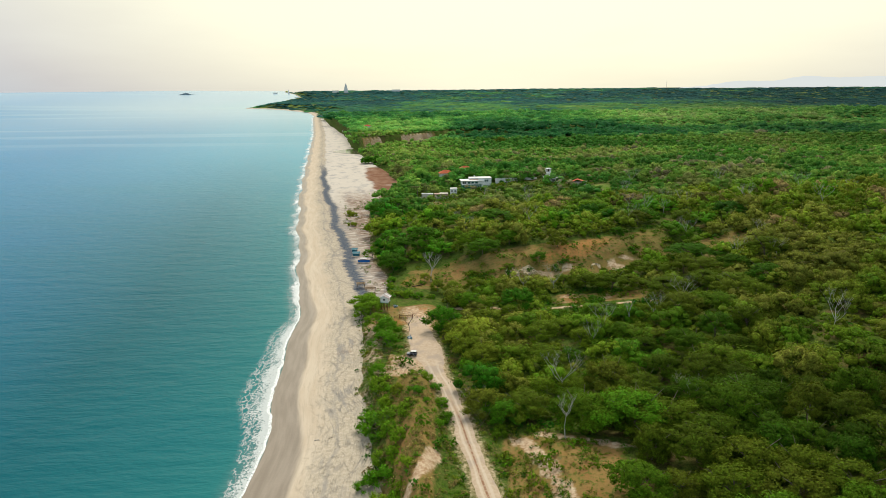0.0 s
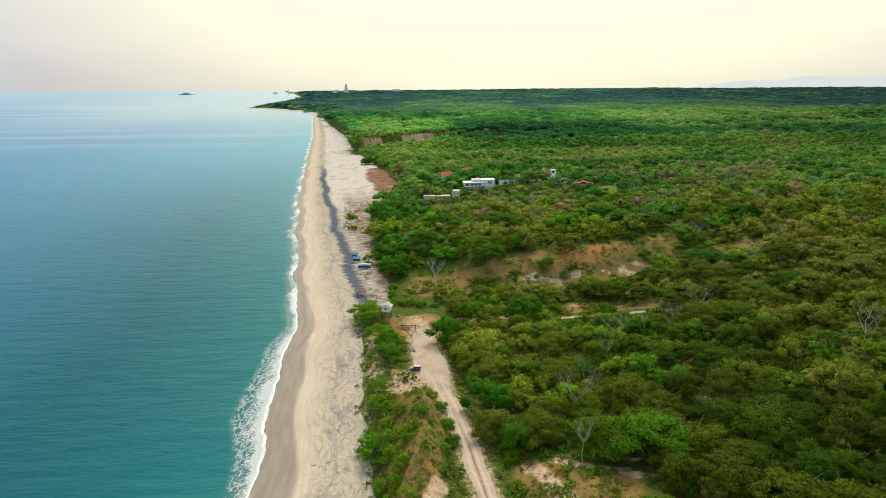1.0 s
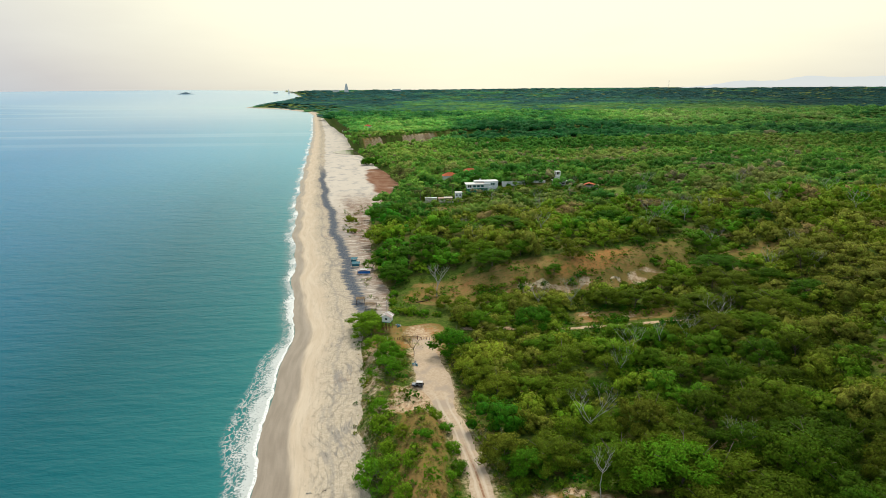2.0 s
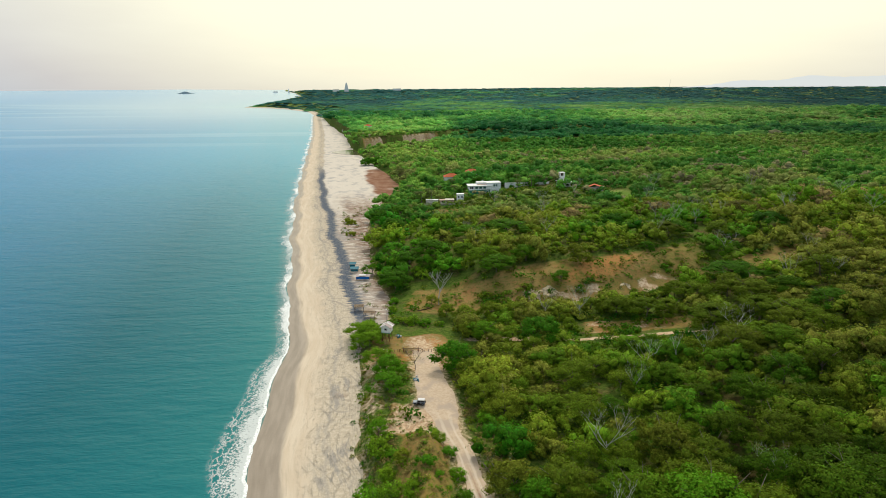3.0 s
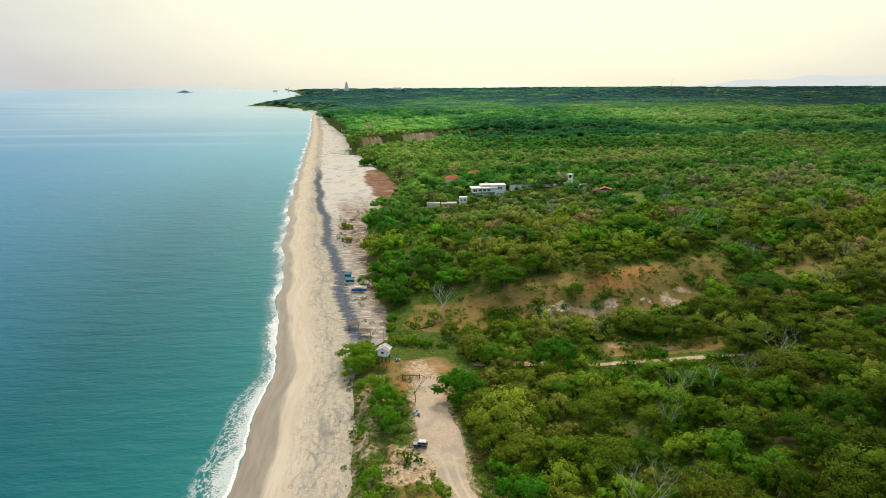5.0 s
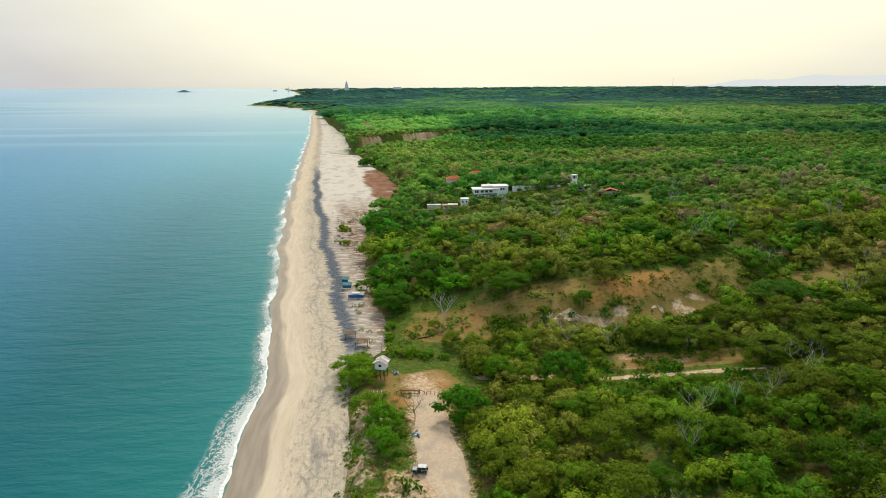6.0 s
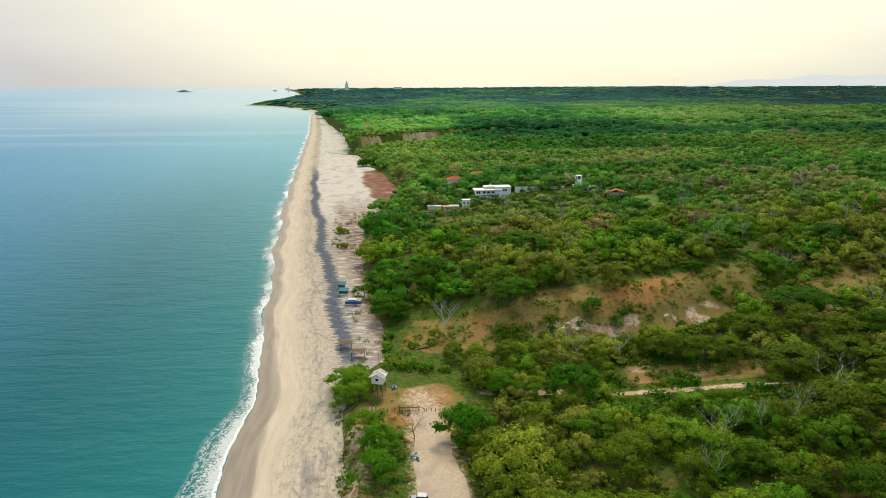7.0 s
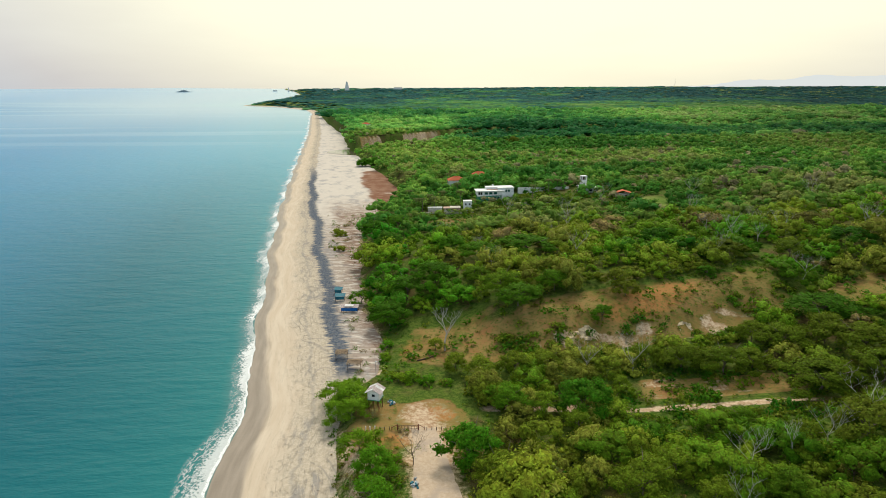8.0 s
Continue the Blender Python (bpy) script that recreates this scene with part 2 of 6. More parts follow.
def sand_material():
    n = Nodes("beach_sand")
    s, b, up, red = n.attr("s"), n.attr("b"), n.attr("flat"), n.attr("red")
    w = n.where()
    y = n.split(w)[1]
    lie = n.vec(s, n.math("MULTIPLY", y, 0.12))
    streak = n.noise(lie, 0.35, 6.0, 0.6)
    fine = n.noise(w, 1.1, 6.0, 0.7)
    blotch = n.noise(w, 0.14, 4.0)
    dry = n.mix(n.ease(0.35, 0.7, streak), (0.545, 0.445, 0.33), (0.615, 0.52, 0.40))
    upper = n.mix(n.ease(0.35, 0.68, fine), (0.44, 0.37, 0.28), (0.56, 0.48, 0.37))
    smudge = n.math("MULTIPLY", n.ease(0.49, 0.58, n.noise(n.vec(n.math("ADD", n.math("MULTIPLY", s, 1.3), n.math("MULTIPLY", y, 0.09)), n.math("MULTIPLY", y, 0.27)), 0.26, 9.0, 0.72)), n.ease(0.44, 0.58, n.noise(w, 0.05, 4.0)))
    upper = n.mix(n.math("MULTIPLY", smudge, 0.55), upper, (0.20, 0.20, 0.205))
    tracks = n.ease(0.47, 0.50, n.noise(n.vec(n.math("MULTIPLY", s, 1.0), n.math("MULTIPLY", y, 0.03)), 0.9, 3.0))
    upper = n.mix(n.math("MULTIPLY", n.math("MULTIPLY", tracks, n.ease(0.53, 0.50, n.noise(n.vec(n.math("MULTIPLY", s, 1.0), n.math("MULTIPLY", y, 0.03)), 0.9, 3.0))), 0.35), upper, (0.30, 0.27, 0.22))
    dry = n.mix(n.math("MULTIPLY", n.ease(0.50, 0.64, n.noise(n.vec(n.math("MULTIPLY", s, 1.0), n.math("MULTIPLY", y, 0.10)), 0.8, 7.0, 0.75)), 0.30), dry, (0.36, 0.30, 0.23))
    scallop = n.ease(0.53, 0.60, n.noise(n.vec(n.math("MULTIPLY", s, 1.0), n.math("MULTIPLY", y, 0.45)), 0.75, 7.0, 0.72))
    upper = n.mix(n.math("MULTIPLY", scallop, 0.13), upper, (0.25, 0.225, 0.20))
    # wheel tracks that turn about on the upper beach
    turns = n.noise(n.vec(n.math("MULTIPLY", s, 1.0), n.math("MULTIPLY", y, 0.55)), 0.035, 2.0, 0.4)
    wheel = n.ease(0.16, 0.05, n.math("ABSOLUTE", n.math("SUBTRACT", n.math("FRACT", n.math("MULTIPLY", turns, 26.0)), 0.5)))
    wheel = n.math("MULTIPLY", wheel, n.math("MULTIPLY", n.ease(0.42, 0.56, n.noise(w, 0.06, 3.0)), n.ease(0.35, 0.55, fine)))
    upper = n.mix(n.math("MULTIPLY", wheel, 0.60), upper, (0.25, 0.23, 0.205))
    ledge = n.math("ABSOLUTE", n.math("SUBTRACT", n.math("ADD", s, n.math("MULTIPLY", n.math("SUBTRACT", n.noise(n.vec(0.0, y), 0.12, 6.0, 0.7), 0.5), 7.0)), 19.0))
    upper = n.mix(n.math("MULTIPLY", n.ease(0.9, 0.1, ledge), 0.42), upper, (0.28, 0.26, 0.235))
    col = n.mix(n.ease(12, 18, n.math("ADD", s, n.math("MULTIPLY", n.math("SUBTRACT", blotch, 0.5), 9.0))), dry, upper)
    wetness = n.ease(9.5, 7.0, n.math("ADD", n.math("ADD", s, n.math("SUBTRACT", n.math("MULTIPLY", n.ease(185, 275, y), 3.6), n.math("MULTIPLY", n.ease(170, 110, y), 2.5))), n.math("MULTIPLY", n.math("SUBTRACT", n.noise(lie, 0.25, 3.0), 0.5), 5.0)))
    wet = n.mix(n.ease(0.3, 0.7, n.noise(lie, 0.5)), (0.235, 0.19, 0.145), (0.31, 0.255, 0.20))
    col = n.mix(wetness, col, wet)
    # debris flat behind the shingle
    mottle = n.noise(n.vec(n.math("MULTIPLY", s, 0.24), n.math("ADD", n.math("MULTIPLY", y, 0.95), n.math("MULTIPLY", s, 0.12))), 0.55, 8.0, 0.74)
    near = n.ease(520, 400, y)
    pale = n.mix(n.math("MULTIPLY", n.ease(0.60, 0.48, mottle), n.math("ADD", 0.10, n.math("MULTIPLY", near, 0.62))), (0.63, 0.57, 0.49), (0.25, 0.18, 0.14))
    drift = n.noise(n.vec(n.math("MULTIPLY", s, 0.8), n.math("MULTIPLY", y, 0.5)), 0.10, 6.0, 0.68)
    pale = n.mix(n.math("MULTIPLY", n.ease(0.50, 0.64, drift), 0.5), pale, (0.22, 0.23, 0.25))
    scrap = n.math("MULTIPLY", n.ease(9, 20, n.math("ADD", b, n.math("MULTIPLY", n.math("SUBTRACT", n.noise(w, 0.09, 5.0, 0.65), 0.5), 26.0))), n.ease(560, 470, y))
    pale = n.mix(n.math("MULTIPLY", n.math("MULTIPLY", scrap, n.ease(0.62, 0.44, mottle)), 0.85), pale, (0.20, 0.115, 0.075))
    col = n.mix(up, col, pale)
    mud = n.mix(n.ease(0.4, 0.65, blotch), (0.195, 0.082, 0.042), (0.26, 0.14, 0.085))
    col = n.mix(n.math("MULTIPLY", n.ease(0.25, 0.85, n.math("ADD", red, n.math("MULTIPLY", n.math("SUBTRACT", n.noise(w, 0.05, 7.0, 0.65), 0.5), 2.4))), 0.92), col, mud)
    # dark shingle strip with ragged fingers
    rag = n.noise(n.vec(n.math("MULTIPLY", s, 0.16), y), 0.55, 7.0, 0.78)
    b2 = n.math("ADD", b, n.math("MULTIPLY", n.math("SUBTRACT", rag, 0.5), 17.0))
    strip = n.math("MULTIPLY", n.math("MULTIPLY", n.ease(-0.9, 0.5, b2), n.ease(6.8, 4.4, b2)), n.math("ADD", 0.74, n.math("MULTIPLY", n.ease(0.38, 0.58, fine), 0.26)))
    stone = n.mix(n.ease(0.3, 0.7, n.noise(w, 2.5, 5.0, 0.8)), (0.040, 0.058, 0.085), (0.125, 0.150, 0.19))
    col = n.mix(n.math("MULTIPLY", strip, n.attr("dark")), col, stone)
    rough = n.math("SUBTRACT", 0.9, n.math("MULTIPLY", wetness, 0.5))
    return n.set(Base_Color=col, Roughness=rough, Normal=n.bump(n.math("ADD", n.math("MULTIPLY", fine, 0.35), n.math("MULTIPLY", n.math("SUBTRACT", 1.0, scallop), n.ease(10, 15, s))), 0.22, 0.6), Specular_IOR_Level=n.math("MULTIPLY", wetness, 0.3))


def soil_material():
    n = Nodes("soil_and_grass")
    w = n.where()
    fine, mid, big = n.noise(w, 0.9, 6.0, 0.7), n.noise(w, 0.16, 5.0, 0.6), n.noise(w, 0.03, 4.0)
    bare, pale, rust, meadow = n.attr("bare"), n.attr("pale"), n.attr("rust"), n.attr("meadow")
    grass = n.mix(n.ease(0.35, 0.65, fine), (0.035, 0.080, 0.009), (0.105, 0.150, 0.022))
    litter = n.mix(n.ease(0.3, 0.7, fine), (0.075, 0.060, 0.020), (0.15, 0.105, 0.045))
    col = n.mix(n.ease(0.46, 0.64, n.math("ADD", n.math("MULTIPLY", mid, 0.6), n.math("MULTIPLY", big, 0.4))), grass, litter)
    earth = n.mix(n.ease(0.35, 0.65, mid), (0.270, 0.140, 0.055), (0.250, 0.175, 0.062))
    blades = n.noise(w, 3.6, 4.0, 0.75)
    col = n.mix(n.math("MULTIPLY", n.ease(0.50, 0.66, blades), 0.7), col, (0.13, 0.155, 0.04))
    col = n.mix(n.math("MULTIPLY", n.ease(0.46, 0.34, blades), 0.7), col, (0.025, 0.04, 0.008))
    earth = n.mix(n.math("MULTIPLY", n.ease(0.40, 0.62, n.noise(w, 0.07, 5.0, 0.65)), 0.45), earth, (0.150, 0.155, 0.030))
    earth = n.mix(n.ease(0.30, 0.80, n.math("ADD", rust, n.math("MULTIPLY", n.math("SUBTRACT", mid, 0.5), 0.9))), earth, n.mix(n.ease(0.35, 0.65, fine), (0.32, 0.145, 0.048), (0.41, 0.215, 0.075)))
    earth = n.mix(n.math("MULTIPLY", n.ease(0.50, 0.62, fine), 0.8), earth, (0.085, 0.120, 0.022))
    col = n.mix(n.math("MULTIPLY", meadow, 0.85), col, n.mix(n.ease(0.35, 0.65, n.noise(w, 0.06, 5.0, 0.65)), (0.105, 0.185, 0.026), (0.20, 0.235, 0.060)))
    shift = n.math("MULTIPLY", n.math("SUBTRACT", mid, 0.5), 0.9)
    col = n.mix(n.ease(0.35, 0.65, n.math("ADD", bare, shift)), col, earth)
    chalk = n.mix(n.ease(0.35, 0.65, fine), (0.37, 0.23, 0.135), (0.58, 0.455, 0.31))
    col = n.mix(n.ease(0.28, 0.78, n.math("ADD", pale, n.math("MULTIPLY", n.math("SUBTRACT", fine, 0.5), 0.9))), col, chalk)
    return n.set(Base_Color=col, Roughness=0.95, Normal=n.bump(fine, 0.4, 0.6), Specular_IOR_Level=0.03)


def road_material():
    n = Nodes("dirt_road")
    w = n.where()
    across, fine, mid = n.attr("across"), n.noise(w, 1.3, 6.0, 0.7), n.noise(w, 0.2, 4.0)
    col = n.mix(n.ease(0.3, 0.7, fine), (0.44, 0.33, 0.23), (0.54, 0.43, 0.32))
    col = n.mix(n.ease(0.48, 0.66, mid), col, (0.40, 0.32, 0.25))
    rut = n.math("ABSOLUTE", n.math("SUBTRACT", n.math("ABSOLUTE", across), 0.42))
    col = n.mix(n.math("MULTIPLY", n.ease(0.20, 0.06, rut), n.math("MULTIPLY", n.ease(182, 165, n.split(w)[1]), 0.6)), col, (0.60, 0.51, 0.40))
    crown = n.ease(0.16, 0.05, n.math("ABSOLUTE", across))
    col = n.mix(n.math("MULTIPLY", n.math("MULTIPLY", crown, n.ease(160, 135, n.split(w)[1])), n.ease(0.35, 0.55, fine)), col, (0.27, 0.14, 0.08))
    return n.set(Base_Color=col, Roughness=0.95, Normal=n.bump(fine, 0.1, 0.4), Specular_IOR_Level=0.03)


def water_material():
    n = Nodes("sea_water")
    s = n.attr("s")
    wave = n.noise(n.where((0.42, 1.0, 1), -26), 0.38, 6.0, 0.58)
    swell = n.noise(n.where((0.11, 0.34, 1), -19), 0.42, 4.0, 0.55)
    patch = n.noise(n.where((0.2, 1.0, 1)), 0.012, 4.0)
    off = n.math("MULTIPLY", s, -1.0)
    # shallows to deep water; the outermost stops also paint in reflected sky
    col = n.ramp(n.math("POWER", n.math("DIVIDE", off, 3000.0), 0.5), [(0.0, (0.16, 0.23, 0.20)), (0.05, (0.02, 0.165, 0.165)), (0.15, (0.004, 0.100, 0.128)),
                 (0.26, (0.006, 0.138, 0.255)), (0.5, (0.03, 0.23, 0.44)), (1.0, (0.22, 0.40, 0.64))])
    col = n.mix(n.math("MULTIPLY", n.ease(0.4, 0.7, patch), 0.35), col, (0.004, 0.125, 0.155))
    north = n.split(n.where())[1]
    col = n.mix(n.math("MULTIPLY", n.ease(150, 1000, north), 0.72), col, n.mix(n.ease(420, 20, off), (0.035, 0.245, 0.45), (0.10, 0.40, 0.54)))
    # haze over the farthest sea, painted as a paler blue
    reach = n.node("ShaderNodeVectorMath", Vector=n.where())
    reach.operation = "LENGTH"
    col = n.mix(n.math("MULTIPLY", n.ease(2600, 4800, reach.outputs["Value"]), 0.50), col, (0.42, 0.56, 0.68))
    # sky glare on the water near the headland, painted into the colour
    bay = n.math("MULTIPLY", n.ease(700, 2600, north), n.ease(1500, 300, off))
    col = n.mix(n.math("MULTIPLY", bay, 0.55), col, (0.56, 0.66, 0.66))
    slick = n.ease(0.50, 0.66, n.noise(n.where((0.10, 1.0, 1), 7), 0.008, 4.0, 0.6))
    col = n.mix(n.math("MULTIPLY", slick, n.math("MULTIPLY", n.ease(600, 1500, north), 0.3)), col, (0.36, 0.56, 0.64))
    height = n.math("ADD", n.math("MULTIPLY", wave, 0.45), swell)
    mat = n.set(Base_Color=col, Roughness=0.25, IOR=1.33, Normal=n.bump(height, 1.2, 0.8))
    n.bsdf.inputs["Specular IOR Level"].default_value = 0.07
    return mat


def foam_material():
    n = Nodes("sea_foam")
    s = n.attr("q")
    w = n.where()
    veins = n.noise(n.where((1.0, 0.45, 1)), 0.55, 6.0, 0.62)
    web = n.math("SUBTRACT", 1.0, n.math("ABSOLUTE", n.math("SUBTRACT", n.math("MULTIPLY", veins, 2.0), 1.0)))
    lace = n.noise(w, 1.6, 6.0, 0.7)
    patchy = n.noise(n.where((1.0, 0.4, 1)), 0.18, 3.0)
    north = n.split(w)[1]
    thin = n.math("MULTIPLY", n.ease(0.87, 1.0, n.math("ADD", web, n.math("MULTIPLY", n.math("SUBTRACT", lace, 0.5), 0.25))), n.ease(0.0, 0.25, s))
    body = n.ease(0.60, 0.80, n.math("ADD", n.math("MULTIPLY", lace, 0.6), n.math("ADD", n.math("MULTIPLY", patchy, 0.5), n.math("MULTIPLY", n.math("SUBTRACT", s, 0.6), 0.30))))
    front = n.math("MULTIPLY", n.ease(0.84, 0.93, s), n.ease(0.30, 0.50, lace))
    cover = n.math("MULTIPLY", n.math("MAXIMUM", n.math("MAXIMUM", n.math("MULTIPLY", thin, n.math("SUBTRACT", 0.5, n.math("MULTIPLY", n.ease(200, 300, north), 0.35))), n.math("MAXIMUM", body, n.math("MULTIPLY", n.math("ADD", 0.72, n.math("MULTIPLY", n.ease(210, 300, north), 0.28)), n.math("MULTIPLY", n.ease(0.42, 0.74, n.math("ADD", s, n.math("ADD", n.math("MULTIPLY", n.math("SUBTRACT", lace, 0.5), 2.1), n.math("MULTIPLY", n.math("SUBTRACT", patchy, 0.5), 1.2)))), 0.92)))), front), 0.90)
    gaps = n.ease(0.36, 0.60, n.noise(n.where((1.0, 0.25, 1)), 0.09, 4.0, 0.6))
    cover = n.math("MULTIPLY", n.math("MINIMUM", cover, 0.9), n.math("SUBTRACT", 1.0, n.math("MULTIPLY", n.math("MULTIPLY", n.ease(220, 320, north), 0.72), gaps)))
    clear = n.node("ShaderNodeBsdfTransparent").outputs[0]
    mix = n.node("ShaderNodeMixShader", Fac=cover)
    n.set(Base_Color=(0.86, 0.88, 0.86), Roughness=0.8, Normal=n.bump(lace, 0.2, 0.6))
    n.tree.links.new(clear, mix.inputs[1])
    n.tree.links.new(n.bsdf.outputs[0], mix.inputs[2])
    n.tree.links.new(mix.outputs[0], n.tree.nodes["Material Output"].inputs["Surface"])
    return n.mat


def leaf_material(name, stops, per_tree="object", spread=0.34, passing=0.34, grain=2.2, depth=0.9):
    """Foliage: a hue for each tree and a lightness for each spray of leaves."""
    n = Nodes(name)
    if per_tree == "object":
        dyes = n.node("ShaderNodeSeparateColor", Color=n.tree.nodes.new("ShaderNodeObjectInfo").outputs["Color"]).outputs
        tint, light = dyes[0], dyes[1]
    else:
        tint, light = n.attr("tint"), n.attr("light")
    spray = n.tree.nodes.new("ShaderNodeNewGeometry").outputs["Random Per Island"] 
    col = n.ramp(tint, stops)
    lightness = n.math("MULTIPLY", n.math("MULTIPLY", light, 2.0), n.math("ADD", 1 - spread, n.math("MULTIPLY", spray, 2 * spread)))
    lightness = n.math("MULTIPLY", lightness, n.math("ADD", 1 - depth / 2, n.math("MULTIPLY", n.ease(0.34, 0.66, n.noise(n.where(), grain, 4.0, 0.7)), depth)))
    hsv = n.node("ShaderNodeHueSaturation", Color=col, Value=lightness)
    n.put(hsv.inputs["Hue"], n.math("ADD", 0.485, n.math("MULTIPLY", spray, 0.03)))
    base = hsv.outputs[0]
    n.set(Base_Color=base, Roughness=0.8)
    n.bsdf.inputs["Specular IOR Level"].default_value = 0.06
    glow = n.node("ShaderNodeBsdfTranslucent", Color=base)
    mix = n.node("ShaderNodeMixShader", Fac=passing)
    n.tree.links.new(n.bsdf.outputs[0], mix.inputs[1])
    n.tree.links.new(glow.outputs[0], mix.inputs[2])
    n.tree.links.new(mix.outputs[0], n.tree.nodes["Material Output"].inputs["Surface"])
    return n.mat


GREENS = [(0.0, (0.028, 0.125, 0.004)), (0.3, (0.076, 0.180, 0.006)), (0.6, (0.124, 0.192, 0.009)), (0.85, (0.146, 0.180, 0.012)), (1.0, (0.20, 0.155, 0.05))]
OUTER_GREENS = [(0.0, (0.036, 0.125, 0.013)), (0.3, (0.072, 0.175, 0.020)), (0.6, (0.120, 0.205, 0.028)), (0.85, (0.158, 0.192, 0.040)), (1.0, (0.175, 0.165, 0.075))]
# far greens lean to blue, distance haze mixed into the leaf colour
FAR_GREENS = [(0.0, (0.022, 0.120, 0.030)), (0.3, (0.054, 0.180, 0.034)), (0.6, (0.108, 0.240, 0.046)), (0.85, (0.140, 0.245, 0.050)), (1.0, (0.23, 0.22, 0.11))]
SAND, SOIL, DIRT, SEA, FOAM = sand_material(), soil_material(), road_material(), water_material(), foam_material()
LEAF = leaf_material("leaves", GREENS)
# middle leaves vary less in lightness, imitating the softening of haze
LEAF_MIDDLE = leaf_material("middle_leaves", OUTER_GREENS, "tint", 0.16, 0.42, 0.6, 0.5)
LEAF_WOOD = leaf_material("woodland_leaves", GREENS, "tint", 0.32, 0.3, 1.6)
# bluest greens of all: horizon haze painted onto the canopy
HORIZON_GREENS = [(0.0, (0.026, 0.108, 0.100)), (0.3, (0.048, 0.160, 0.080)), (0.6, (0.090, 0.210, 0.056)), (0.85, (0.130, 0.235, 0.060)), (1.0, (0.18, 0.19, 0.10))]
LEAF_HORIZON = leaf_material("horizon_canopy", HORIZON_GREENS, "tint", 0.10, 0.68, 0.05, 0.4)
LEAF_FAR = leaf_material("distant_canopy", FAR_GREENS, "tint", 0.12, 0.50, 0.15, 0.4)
LEAF_OUTER = leaf_material("outer_canopy", OUTER_GREENS, "tint", 0.14, 0.42, 0.3, 0.4)
BARK = plain("bark", (0.20, 0.16, 0.12), 0.9, 0, 4.0, 0.4)
DEAD = plain("bleached_wood", (0.50, 0.46, 0.40), 0.9, 0, 4.0, 0.3)


# ---- ground, beach, road, sea ----
def rows_of_y():
    near = np.arange(96, 352, 1.6)
    far = [near[-1]]
    while far[-1] < 4840:
        far.append(far[-1] + 5 if 862 < far[-1] < 990 else far[-1] * 1.018)
    return np.concatenate([np.arange(-320, 96, 16), near, far[1:]])


YS = rows_of_y()


def make_beach():
    q = np.concatenate([np.linspace(-0.5, 0, 4)[:-1], np.linspace(0, 1, 52)])
    e = edge_s(YS)[:, None]
    s = np.where(q < 0, q * 60, q * e)
    ys = YS[:, None] + 0 * s
    xs = shore_x(ys) + s
    dark = along([(-400, 27), (250, 27), (270, 26), (345, 25), (384, 24), (449, 24), (500, 22), (633, 19), (5000, 19)], ys)
    flat = step(0, 3, s - dark - 4) * step(246, 255, ys)
    red = step(0, 14, s - along([(470, 74), (490, 64), (580, 60), (660, 60), (715, 68)], ys)) * step(478, 496, ys) * step(715, 680, ys)
    strip = step(246, 258, ys) * step(760, 650, ys)
    sheet("beach", xs, ys, ground_z(xs, ys), SAND, [("s", s), ("b", s - dark), ("flat", flat * 0.95), ("red", red), ("dark", strip)],
          label="pale sandy beach with wet edge and dark shingle", category="beach")


